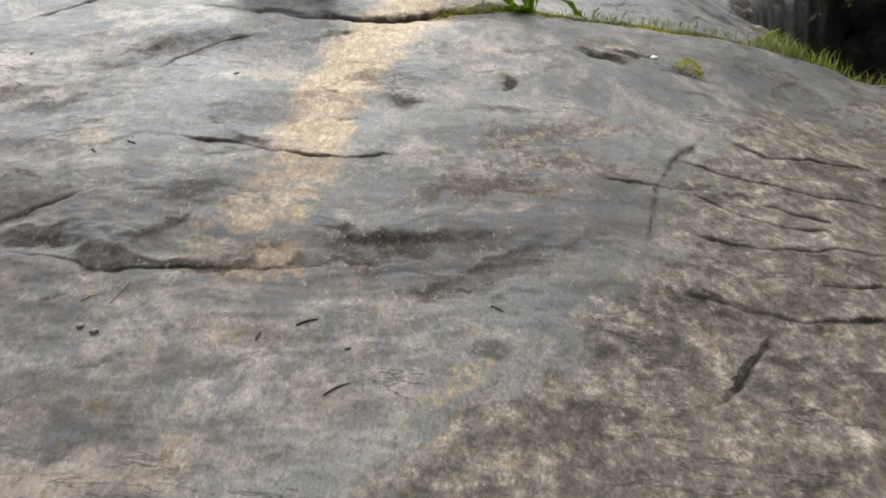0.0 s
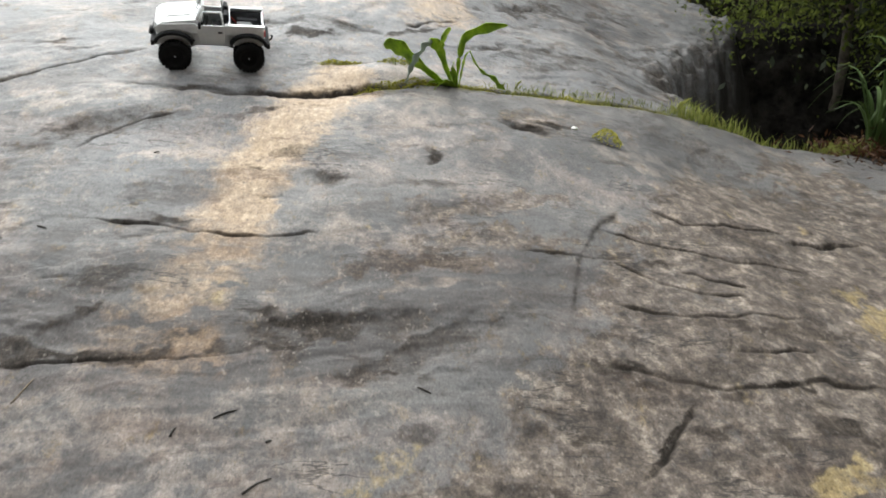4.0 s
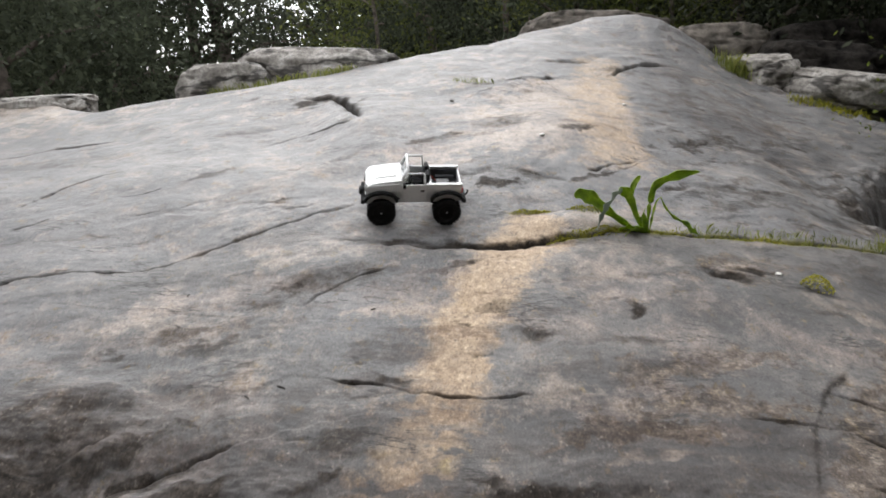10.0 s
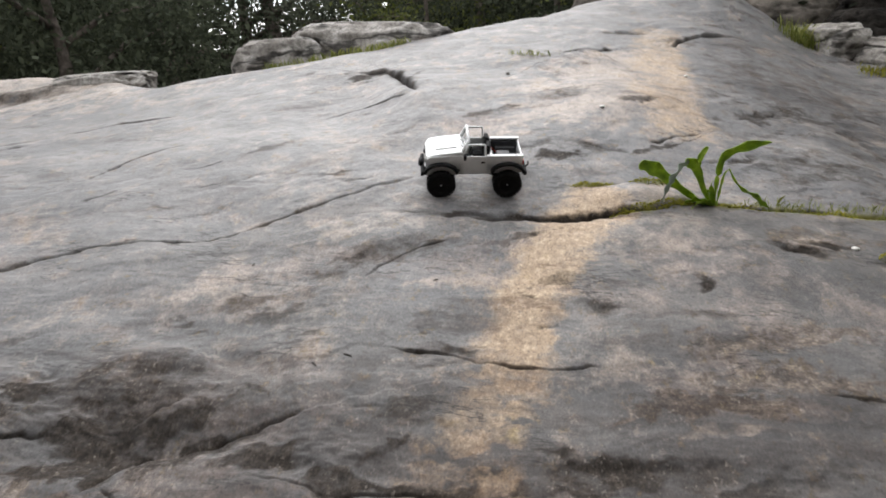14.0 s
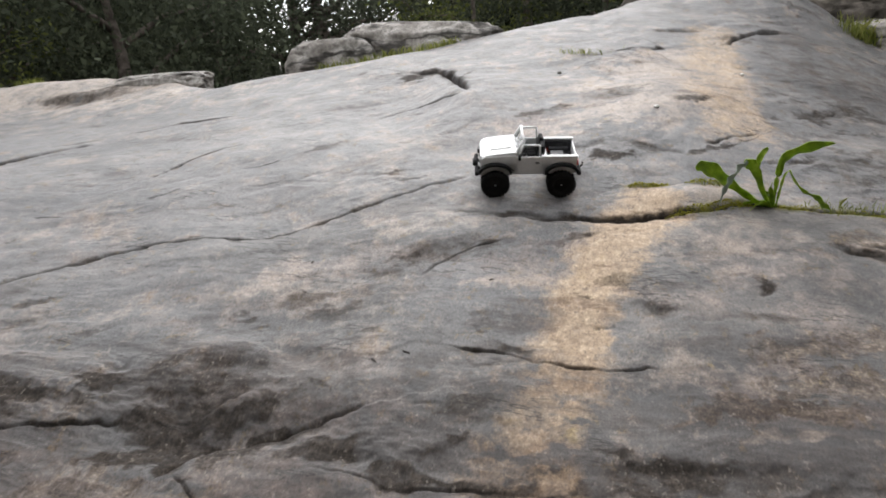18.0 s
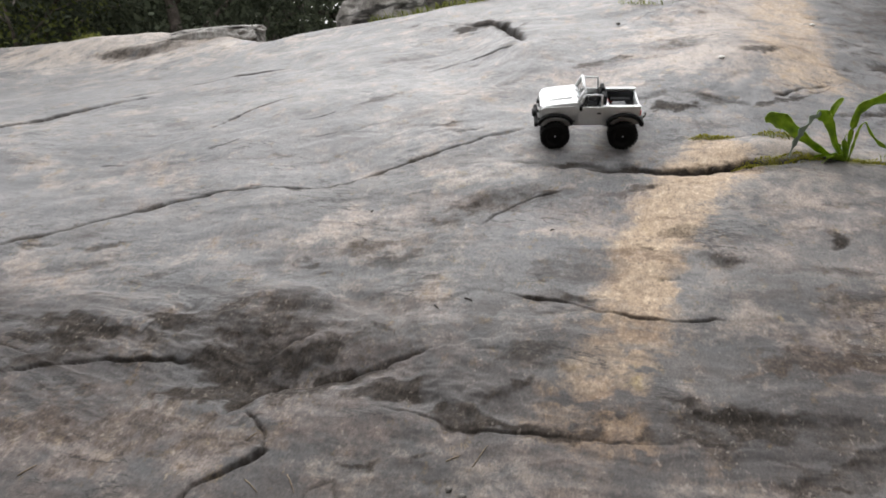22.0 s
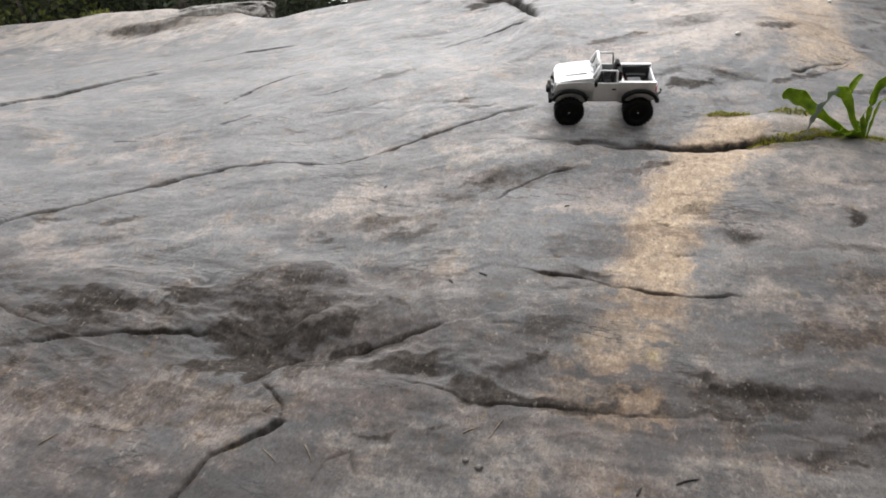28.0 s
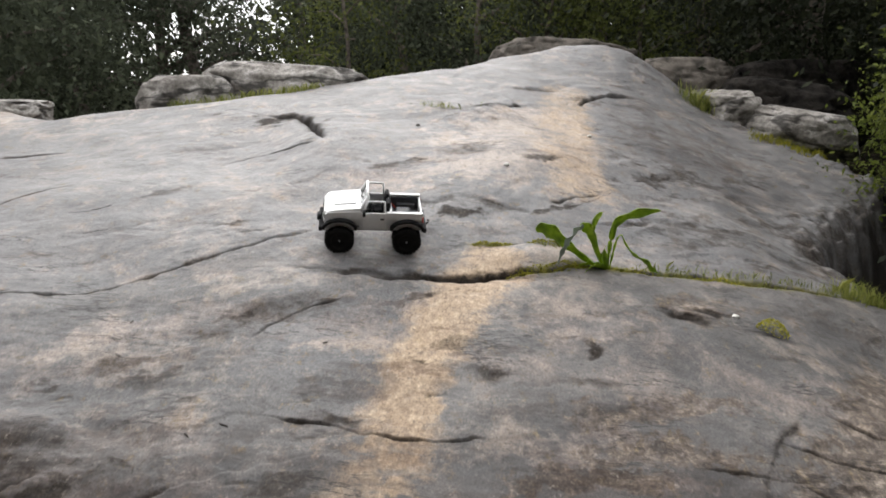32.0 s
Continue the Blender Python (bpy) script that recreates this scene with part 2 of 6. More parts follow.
SOIL = plain("leaf_littered_soil", (0.009, 0.007, 0.005), (0.032, 0.024, 0.017), 9, 0.95, 0, 0.1, 0.8, 0.05)
# darkened rock colours: the shade of trees and hollow is put into them
DIMROCK = plain("shade_dimmed_mossy_rock", (0.03, 0.027, 0.022), (0.15, 0.13, 0.11), 8, 0.85, 0, 0.15, 0.8, 0.04)
SHADEROCK = plain("shade_blackened_rock", (0.007, 0.0065, 0.006), (0.034, 0.03, 0.026), 9, 0.95, 0, 0.05, 0.9, 0.08)
BARK = plain("grey_brown_bark", (0.045, 0.036, 0.03), (0.15, 0.125, 0.105), 14, 0.9, 0, 0.2, 0.8, 0.02)
TWIG = plain("dry_twig", (0.11, 0.075, 0.045), (0.26, 0.2, 0.13), 60, 0.8)
# the deep shade under the canopy is put into this leaf colour
LEAF_SHADED = leafy("shade_darkened_foliage", (0.016, 0.02, 0.011), (0.036, 0.042, 0.02), 0.7)
LEAF_HANG = leafy("light_green_hanging_foliage", (0.08, 0.105, 0.02), (0.25, 0.29, 0.06), 0.6, 0.45)
LEAF_GUM = leafy("grey_green_foliage", (0.06, 0.07, 0.05), (0.14, 0.152, 0.1), 0.7, 0.35)
LEAF_YELLOW = leafy("yellow_green_foliage", (0.07, 0.085, 0.022), (0.15, 0.165, 0.05), 0.7, 0.4)
# lighter copy for trees further off: haze is put into the colour
LEAF_OLIVE = leafy("olive_foliage", (0.055, 0.065, 0.043), (0.1, 0.113, 0.07), 0.9, 0.35)
LEAF_RUST = leafy("rusty_dead_fern", (0.05, 0.022, 0.01), (0.13, 0.065, 0.03))
GRASS = leafy("short_grass", (0.16, 0.2, 0.035), (0.42, 0.42, 0.13), 0.5, 0.4)
MOSS = leafy("yellow_green_moss", (0.24, 0.24, 0.03), (0.55, 0.5, 0.08), 0.9, 0.25)
STRAP = leafy("green_strap_leaf", (0.06, 0.1, 0.03), (0.17, 0.24, 0.08), 0.4, 0.3)


def weed_material():
    m, n, l, b = material("fresh_green_leaf", 0.38, 0, 0.5)
    t = tex(n, l, 25, 4, 0.6)
    c = ramp(n, l, t, [(0.3, (0.13, 0.22, 0.014)), (0.55, (0.3, 0.42, 0.03)), (0.75, (0.5, 0.58, 0.09))])
    l.new(c, b.inputs["Base Color"])
    tr = n.new("ShaderNodeBsdfTranslucent")
    l.new(c, tr.inputs[0])
    mx = n.new("ShaderNodeMixShader")
    mx.inputs[0].default_value = 0.42
    l.new(b.outputs[0], mx.inputs[1])
    l.new(tr.outputs[0], mx.inputs[2])
    l.new(mx.outputs[0], n["Material Output"].inputs[0])
    bump(n, l, b, tex(n, l, 60, 2, 0.5, (1, 1, 0.2)), 0.3, 0.002)
    return m


WEED = weed_material()
PALE_LEAF = leafy("silvery_leaf_underside", (0.5, 0.58, 0.48), (0.62, 0.7, 0.6), 0.35, 0.3)
WHITE = plain("scuffed_white_plastic", (0.74, 0.74, 0.73), (0.84, 0.84, 0.83), 25, 0.28)
BLACK = plain("matt_black_plastic", (0.006, 0.006, 0.007), (0.015, 0.015, 0.015), 40, 0.75, 0, 0.18)
RUBBER = plain("dusty_tyre_rubber", (0.005, 0.005, 0.005), (0.014, 0.013, 0.012), 35, 0.85, 0, 0.2)
GREY = plain("dark_grey_plastic", (0.03, 0.031, 0.033), (0.06, 0.06, 0.063), 30, 0.5)
SILVER = plain("brushed_aluminium", (0.35, 0.35, 0.36), (0.6, 0.6, 0.6), 80, 0.3, 1.0)
RED = plain("red_lens", (0.5, 0.02, 0.015), (0.62, 0.035, 0.02), 40, 0.2)
AMBER = plain("clear_lens", (0.5, 0.5, 0.48), (0.7, 0.7, 0.68), 40, 0.15)
WIRE = plain("red_wire", (0.4, 0.03, 0.02), (0.5, 0.05, 0.03), 40, 0.4)
STONE = plain("pale_quartz", (0.5, 0.48, 0.44), (0.7, 0.68, 0.63), 60, 0.6)
PANE, _n, _l, _b = material("clear_plastic_pane", 0.08, 0, 0.5)
_b.inputs["Transmission Weight"].default_value = 1.0
_b.inputs["Base Color"].default_value = (0.9, 0.93, 0.95, 1)
_b.inputs["IOR"].default_value = 1.2


# ---- small helpers ----
def mesh(name, verts, faces, mat, smooth=False):
    me = bpy.data.meshes.new(name)
    me.from_pydata([tuple(v) for v in verts], [], [tuple(f) for f in faces])
    me.materials.append(mat)
    if smooth:
        me.shade_smooth()
    me.update()
    return me


def quads(name, verts, mat, smooth=False, size=4):
    """A mesh of loose polygons, each of `size` corners, from an array (n, size, 3)."""
    verts = np.asarray(verts, dtype=np.float32)
    count = len(verts)
    me = bpy.data.meshes.new(name)
    me.vertices.add(count * size)
    me.vertices.foreach_set("co", verts.ravel())
    me.loops.add(count * size)
    me.loops.foreach_set("vertex_index", np.arange(count * size, dtype=np.int32))
    me.polygons.add(count)
    me.polygons.foreach_set("loop_start", np.arange(0, count * size, size, dtype=np.int32))
    me.materials.append(mat)
    me.update(calc_edges=True)
    me.validate()
    return me


def part(name, bm, mat, parent, label=""):
    if isinstance(bm, bmesh.types.BMesh):
        me = bpy.data.meshes.new(name)
        bm.to_mesh(me)
        bm.free()
        me.materials.append(mat)
    else:
        me = bm
    ob = new(name, me)
    ob.parent = parent
    return tagged(ob, label)


def soften(ob, width=0.002, segments=2, angle=35):
    md = ob.modifiers.new("bevel", "BEVEL")
    md.width, md.segments, md.limit_method, md.angle_limit = width, segments, "ANGLE", radians(angle)
    return ob


def box(sx, sy, sz, at=(0, 0, 0), rot=(0, 0, 0), bm=None):
    bm = bm or bmesh.new()
    bmesh.ops.create_cube(bm, size=1, matrix=pose(*at, *rot) @ Matrix.Diagonal((sx, sy, sz, 1)))
    return bm


def slab(outline, y0, y1, bm=None):
    """A plate from an outline in x, z, from y0 to y1."""
    bm = bm or bmesh.new()
    a = [bm.verts.new((x, y0, z)) for x, z in outline]
    c = [bm.verts.new((x, y1, z)) for x, z in outline]
    bm.faces.new(a)
    bm.faces.new(c[::-1])
    for i in range(len(a)):
        j = (i + 1) % len(a)
        bm.faces.new((a[j], a[i], c[i], c[j]))
    bmesh.ops.recalc_face_normals(bm, faces=bm.faces)
    return bm


def tube(points, radii, sides=8, bm=None, closed=False):
    bm = bm or bmesh.new()
    pts = [Vector(p) for p in points]
    if isinstance(radii, (int, float)):
        radii = [radii] * len(pts)
    rings = []
    ref = Vector((0.13, 0.21, 0.97))
    for i, p in enumerate(pts):
        d = pts[(i + 1) % len(pts)] - pts[i - 1] if closed else pts[min(i + 1, len(pts) - 1)] - pts[max(i - 1, 0)]
        d.normalize()
        s = d.cross(ref)
        if s.length < 0.05:
            s = d.cross(Vector((1, 0, 0)))
        s.normalize()
        u = s.cross(d)
        rings.append([bm.verts.new(p + radii[i] * (math.cos(a) * s + math.sin(a) * u)) for a in (2 * math.pi * k / sides for k in range(sides))])
    for i in range(len(rings) if closed else len(rings) - 1):
        r, q = rings[i], rings[(i + 1) % len(rings)]
        for k in range(sides):
            bm.faces.new((r[k], r[(k + 1) % sides], q[(k + 1) % sides], q[k]))
    if not closed:
        bm.faces.new(rings[0][::-1])
        bm.faces.new(rings[-1])
    for f in bm.faces:
        f.smooth = True
    return bm


def lathe(profile, sides=32, axis="y", bm=None):
    """Turn a profile of (radius, along) round the axis."""
    bm = bm or bmesh.new()
    rings = []
    for r, a in profile:
        ring = []
        for k in range(sides):
            t = 2 * math.pi * k / sides
            ring.append(bm.verts.new((r * math.cos(t), a, r * math.sin(t))))
        rings.append(ring)
    for r, q in zip(rings, rings[1:]):
        for k in range(sides):
            bm.faces.new((r[k], r[(k + 1) % sides], q[(k + 1) % sides], q[k]))
    bm.faces.new(rings[0][::-1])
    bm.faces.new(rings[-1])
    bmesh.ops.recalc_face_normals(bm, faces=bm.faces)
    return bm


def thing(name, at, label, category, group="", kind=""):
    e = new(name)
    e.matrix_world = at
    e.empty_display_size = 0.05
    return tagged(e, label, category, group, kind)


# ---- the lie of the rock ----
def lattice(ix, iy, seed):
    h = (ix.astype(np.int64) * 374761393 + iy.astype(np.int64) * 668265263 + seed * 1442695041) & 0xFFFFFFFF
    h = ((h ^ (h >> 13)) * 1274126177) & 0xFFFFFFFF
    return ((h ^ (h >> 16)) & 0xFFFF) / 65535.0


def grad_noise(x, y, seed=0):
    x0, y0 = np.floor(x), np.floor(y)
    fx, fy = x - x0, y - y0
    u, v = fx * fx * fx * (fx * (fx * 6 - 15) + 10), fy * fy * fy * (fy * (fy * 6 - 15) + 10)
    out = 0
    for dx in (0, 1):
        for dy in (0, 1):
            a = 2 * np.pi * lattice(x0 + dx, y0 + dy, seed)
            out = out + (u if dx else 1 - u) * (v if dy else 1 - v) * (np.cos(a) * (fx - dx) + np.sin(a) * (fy - dy))
    return out * 1.5


def fbm(x, y, octaves=4, seed=0, gain=0.5):
    out, amp = 0, 1.0
    for o in range(octaves):
        out = out + amp * grad_noise(x * 2 ** o + 7.3 * o, y * 2 ** o - 3.1 * o, seed + o)
        amp *= gain
    return out


def near_line(x, y, pts):
    """Distance to a polyline, the side (left of its run: plus) and how far along (0 to 1)."""
    best, side, along = np.full(np.shape(x), 1e9), np.zeros(np.shape(x)), np.zeros(np.shape(x))
    n = len(pts) - 1
    for i, ((ax, ay), (bx, by)) in enumerate(zip(pts, pts[1:])):
        ex, ey = bx - ax, by - ay
        s = np.clip(((x - ax) * ex + (y - ay) * ey) / (ex * ex + ey * ey), 0, 1)
        d = np.hypot(x - ax - s * ex, y - ay - s * ey)
        better = d < best
        best = np.where(better, d, best)
        side = np.where(better, np.sign(ex * (y - ay) - ey * (x - ax)), side)
        along = np.where(better, (i + s) / n, along)
    return best, side, along


def step(v, a, b):
    t = np.clip((v - a) / (b - a), 0, 1)
    return t * t * (3 - 2 * t)


def inside(x, y, poly):
    odd = np.zeros(np.shape(x), bool)
    for (ax, ay), (bx, by) in zip(poly, poly[1:] + poly[:1]):
        if ay != by:
            odd ^= ((ay > y) != (by > y)) & (x < (bx - ax) * (y - ay) / (by - ay) + ax)
    return odd


# outline of the outcrop, seen from above
OUTLINE = [(-8.5, 4.5), (-3.75, 4.46), (-2.62, 4.1), (-2.26, 4.2), (-1.64, 4.4), (-1.15, 4.7), (-0.37, 5.3), (0.05, 5.85), (0.5, 6.2), (1.15, 6.25), (1.5, 6.12),
           (1.72, 6.0), (2.02, 5.55), (2.46, 4.85), (2.3, 4.5), (1.95, 4.08), (1.62, 3.7), (1.46, 3.38), (1.5, 3.2), (1.52, 3.05), (1.44, 2.88), (1.74, 2.83), (2.05, 2.84),
           (2.25, 2.98), (2.6, 3.12), (3.6, 3.15), (3.6, -2.3), (-8.5, -2.3)]
LEDGE = [(-0.62, 2.4), (-0.45, 2.41), (-0.31, 2.43), (-0.04, 2.49), (0.08, 2.53), (0.23, 2.61), (0.52, 2.65), (0.78, 2.7), (1.0, 2.72), (1.15, 2.75), (1.34, 2.84)]
# each crack: depth, half-width, the lift of its left side, its run
CRACKS, SWELLS, SCARS = [], [], []


def crack(depth, width, lift, *pts):
    CRACKS.append((list(pts), depth, width, lift))
    return list(pts)


def swelling(*values):
    SWELLS.append(values)


def scar(*values):
    SCARS.append(values)


crack(0.041, 0.009, 0, *LEDGE)
crack(0.00935, 0.00225, 0.004, (-0.7, 1.71), (-0.61, 1.705), (-0.52, 1.7), (-0.43, 1.68), (-0.3, 1.68), (-0.2, 1.685), (-0.13, 1.7))
LONG = crack(0.022, 0.009, -0.008, (-3.4, 1.2), (-2.7, 1.42), (-2.41, 1.58), (-2.31, 1.71), (-2.16, 1.85), (-1.99, 2), (-1.83, 2.1), (-1.66, 2.17), (-1.54, 2.17), (-1.42, 2.2), (-1.33, 2.26), (-1.25, 2.33), (-1.16, 2.4), (-1.05, 2.49), (-0.93, 2.59), (-0.8, 2.67))
crack(0.012, 0.0038, 0.008, (-1.25, 0.6), (-1.24, 0.85), (-1.21, 0.99), (-1.15, 1.05), (-1.11, 1.11), (-1.12, 1.14), (-1.16, 1.18), (-1.21, 1.2))
crack(0.005, 0.005, 0, (-0.98, 0.98), (-0.97, 1.04), (-0.93, 1.07), (-0.9, 1.02))
crack(0.0114, 0.0066, 0.008, (-3.31, 2.44), (-3.25, 2.64), (-3.09, 2.84), (-2.94, 3.04), (-2.83, 3.13))
crack(0.012, 0.0055, 0, (-2.18, 2.6), (-2.15, 2.75), (-2.1, 2.86), (-2.01, 2.96), (-1.9, 3.03))
crack(0.0098, 0.0054, 0.004, (-2.74, 3.26), (-2.61, 3.28), (-2.48, 3.37), (-2.35, 3.43), (-2.23, 3.49))
crack(0.0072, 0.0048, 0, (-1.8, 2.72), (-1.71, 2.77), (-1.65, 2.81))
crack(0.0072, 0.0042, 0, (-1.65, 2.58), (-1.56, 2.63))
crack(0.0072, 0.0048, 0, (-2.46, 2.27), (-2.34, 2.28))
crack(0.006, 0.0042, 0, (-2.07, 2.44), (-1.97, 2.54))
crack(0.03, 0.0144, 0.015, (-0.2, 4.34), (-0.13, 4.39), (0, 4.47), (0.1, 4.53))
crack(0.03, 0.012, 0.018, (0.49, 4.79), (0.57, 4.95), (0.7, 5.1), (0.93, 5.25))
crack(0.0076, 0.006, 0.003, (0.15, 3.09), (0.25, 3.17), (0.4, 3.3))
crack(0.0076, 0.0084, 0, (0.6, 3.6), (0.72, 3.66), (0.87, 3.83))
crack(0.02, 0.007, -0.02, (1.47, 1.62), (1.43, 1.52), (1.37, 1.42), (1.35, 1.34), (1.37, 1.2), (1.3, 0.9))
crack(0.012, 0.01, -0.012, (-0.14, 2.66), (-0.06, 2.68), (0.06, 2.73), (0.2, 2.76))
# foliation lines and the joint in the lichened shoulder
crack(0.01, 0.0034, 0.005, (0.64, 1.8), (0.71, 1.78), (0.8, 1.75), (0.9, 1.73), (1.0, 1.71), (1.12, 1.71), (1.26, 1.71))
crack(0.01, 0.004, 0.005, (0.83, 1.63), (0.92, 1.6), (1.0, 1.58))
crack(0.009, 0.0045, 0.005, (0.83, 1.95), (0.93, 1.86), (1.1, 1.89), (1.28, 1.92))
crack(0.014, 0.008, 0.008, (1.28, 1.87), (1.39, 1.88), (1.56, 1.94))
crack(0.004, 0.003, 0.003, (0.42, 1.66), (0.53, 1.66), (0.68, 1.67))
crack(0.003, 0.006, -0.005, (0.76, 1.93), (0.62, 1.76), (0.56, 1.65), (0.51, 1.53), (0.49, 1.44))
crack(0.007, 0.0045, 0.004, (0.65, 1.66), (0.74, 1.59), (0.85, 1.54), (0.98, 1.52))
crack(0.006, 0.004, 0.0, (0.88, 1.44), (0.83, 1.32), (0.8, 1.25))
crack(0.008, 0.005, 0.004, (0.86, 1.33), (0.95, 1.33), (1.05, 1.35))
crack(0.004, 0.005, 0.005, (0.5, 1.28), (0.61, 1.26), (0.74, 1.23), (0.87, 1.22), (1.01, 1.25), (1.2, 1.24))
crack(0.012, 0.007, 0.003, (0.7, 1.18), (0.63, 1.11), (0.58, 1.05), (0.53, 1.0))
crack(0.006, 0.004, 0.004, (0.6, 1.48), (0.75, 1.45), (0.9, 1.45), (1.1, 1.47))
# broken edges in the hollow at the foot of the slope
crack(0.032, 0.008, -0.02, (-1.26, 1.18), (-1.2, 1.27), (-1.17, 1.33), (-1.09, 1.34), (-1.03, 1.37), (-0.95, 1.41), (-0.9, 1.44), (-0.85, 1.46))
crack(0.0063, 0.0024, 0.003, (-0.9, 1.27), (-0.78, 1.26), (-0.69, 1.25), (-0.59, 1.26), (-0.51, 1.26), (-0.39, 1.28), (-0.26, 1.3))
crack(0.01, 0.004, -0.012, (-2.1, 1.29), (-2.03, 1.27), (-1.89, 1.25), (-1.77, 1.24))
crack(0.007, 0.003, 0.005, (-2.4, 1.02), (-1.94, 1.15), (-1.82, 1.21), (-1.75, 1.25), (-1.65, 1.28), (-1.54, 1.3), (-1.42, 1.33))
crack(0.012, 0.006, -0.008, (-1.25, 1.39), (-1.21, 1.44), (-1.15, 1.47))
crack(0.007, 0.005, 0.004, (-0.82, 2.02), (-0.73, 2.16), (-0.6, 2.24))
# gash, hairline and shelf edge higher up
crack(0.035, 0.0144, 0.015, (-1.36, 4.07), (-1.2, 4.03), (-1.1, 3.91), (-1.02, 3.72), (-0.94, 3.58))
crack(0.0108, 0.0036, 0.003, (-1.38, 3.42), (-1.27, 3.49), (-1.15, 3.52), (-0.98, 3.54))
crack(0.012, 0.012, 0.026, (0.5, 4.87), (0.31, 4.62), (0.1, 4.5), (-0.12, 4.36), (-0.35, 4.1), (-0.52, 3.85))
crack(0.006, 0.0048, -0.014, (0.16, 3.05), (0.3, 3.15), (0.46, 3.33), (0.62, 3.42), (0.8, 3.5), (1.05, 3.7))
# hollows and swellings: x, y, long radius, short radius, turn, height
swelling(-1.2, 1.33, 0.26, 0.07, 14, -0.034)
swelling(-0.8, 1.3, 0.2, 0.035, -3, -0.005)
swelling(-1.75, 1.42, 0.3, 0.12, 10, 0.02)
swelling(-1.45, 0.92, 0.25, 0.16, 20, 0.015)
swelling(0.95, 6.1, 0.5, 0.45, 0, 0.17)
swelling(-3.9, 4.3, 0.9, 0.25, 0, 0.07)
swelling(0.05, 3.45, 0.5, 0.5, 0, 0.06)
swelling(-1.35, 3.6, 0.3, 0.5, 0, -0.05)
swelling(-0.9, 3.6, 0.25, 0.4, 20, 0.04)
swelling(0.06, 2.62, 0.2, 0.06, 15, 0.02)
swelling(-0.45, 2.46, 0.3, 0.05, 5, -0.012)
swelling(-0.3, 2.3, 0.6, 0.1, 8, 0.012)
swelling(-0.16, 1.38, 0.13, 0.025, 5, -0.006)
swelling(0.03, 1.4, 0.1, 0.02, 5, -0.006)
swelling(-0.01, 1.25, 0.06, 0.03, 30, -0.006)
swelling(0.2, 2.08, 0.03, 0.02, 0, -0.004)
swelling(-0.11, 1.95, 0.05, 0.02, 0, -0.004)
swelling(0.52, 2.36, 0.05, 0.015, -10, -0.012)
swelling(-0.48, 1.71, 0.04, 0.02, 0, -0.002)
swelling(-0.75, 2.15, 0.15, 0.05, 25, -0.005)
swelling(1.35, 3.5, 0.2, 0.4, 0, -0.04)
swelling(-1.3, 1.6, 0.12, 0.05, 10, 0.02)
swelling(-1.05, 1.62, 0.1, 0.04, -10, -0.015)
swelling(1.3, 2.3, 0.3, 0.25, 0, -0.035)
swelling(-1.0, 1.4, 0.22, 0.05, 22, -0.008)
swelling(-0.72, 2.2, 0.16, 0.04, 30, -0.008)
C0 = [0.6058, -0.0881, 0.2771, -0.0330, -0.0336, 0.0011, -0.0077, -0.0243, 0.0009, -0.0021]


def blob(x, y, cx, cy, rx, ry, turn=0):
    c, s = math.cos(radians(turn)), math.sin(radians(turn))
    a, b = (x - cx) * c + (y - cy) * s, (y - cy) * c - (x - cx) * s
    return np.exp(-((a / rx) ** 2 + (b / ry) ** 2))


def swell(x, y):
    """The broad slope of the outcrop."""
    a = np.where(x > 1.3, 1.3 + 0.6 * np.tanh((x - 1.3) / 0.6), np.clip(x, -3.6, 1.3))
    b, c = np.clip(y - 2.2, -3, 4.1), np.where(y > 3.2, 3.2 + 0.4 * np.tanh((y - 3.2) / 0.4), np.clip(y, 0.4, 3.2)) - 2.2
    return (C0[0] + C0[1] * a + C0[2] * b + C0[3] * a * a + C0[4] * a * c + C0[5] * c * c + C0[6] * a ** 3 + C0[7] * a * a * c + C0[8] * a * c * c + C0[9] * c ** 3)


# flakes gone from the surface: x, y, long radius, short radius, turn, depth, stain
# the stain of these first four also paints the shadow of folds
scar(-0.38, 2.98, 0.18, 0.025, 8, 0.008, 0.9)
scar(-0.06, 3, 0.14, 0.02, -10, 0.008, 0.9)
scar(0.5, 3.06, 0.2, 0.02, 30, 0.012, 0.9)
scar(0.95, 3.2, 0.12, 0.03, 10, 0.01, 1)
scar(-3.6, 4.07, 0.34, 0.05, 6, 0.035, 0.75)
scar(0.2, 4.95, 0.2, 0.02, 22, 0.012, 0.8)
scar(0.56, 2.36, 0.09, 0.022, -6, 0.012, 1)
scar(0.66, 2.41, 0.06, 0.012, 0, 0.006, 1)
scar(0.2, 2.08, 0.03, 0.02, 0, 0.004, 0.7)
scar(-0.11, 1.95, 0.07, 0.02, 0, 0.004, 0.6)
scar(-0.16, 1.38, 0.15, 0.03, 5, 0.006, 0.7)
scar(0.05, 1.4, 0.12, 0.028, 5, 0.006, 0.8)
scar(-0.01, 1.25, 0.05, 0.022, 25, 0.006, 0.8)
scar(0.14, 1.34, 0.18, 0.03, 35, 0.006, 0.8)
# along the ledge: the stain also paints the shadow of its lip
scar(-0.3, 2.46, 0.34, 0.018, 6, 0.02, 1)
scar(-0.78, 2.2, 0.16, 0.05, 25, 0.002, 0.7)
scar(1.2, 3.1, 0.12, 0.05, 10, 0.012, 1)
scar(0.75, 3.75, 0.08, 0.03, 40, 0.01, 1)
_rng = random.Random(3)
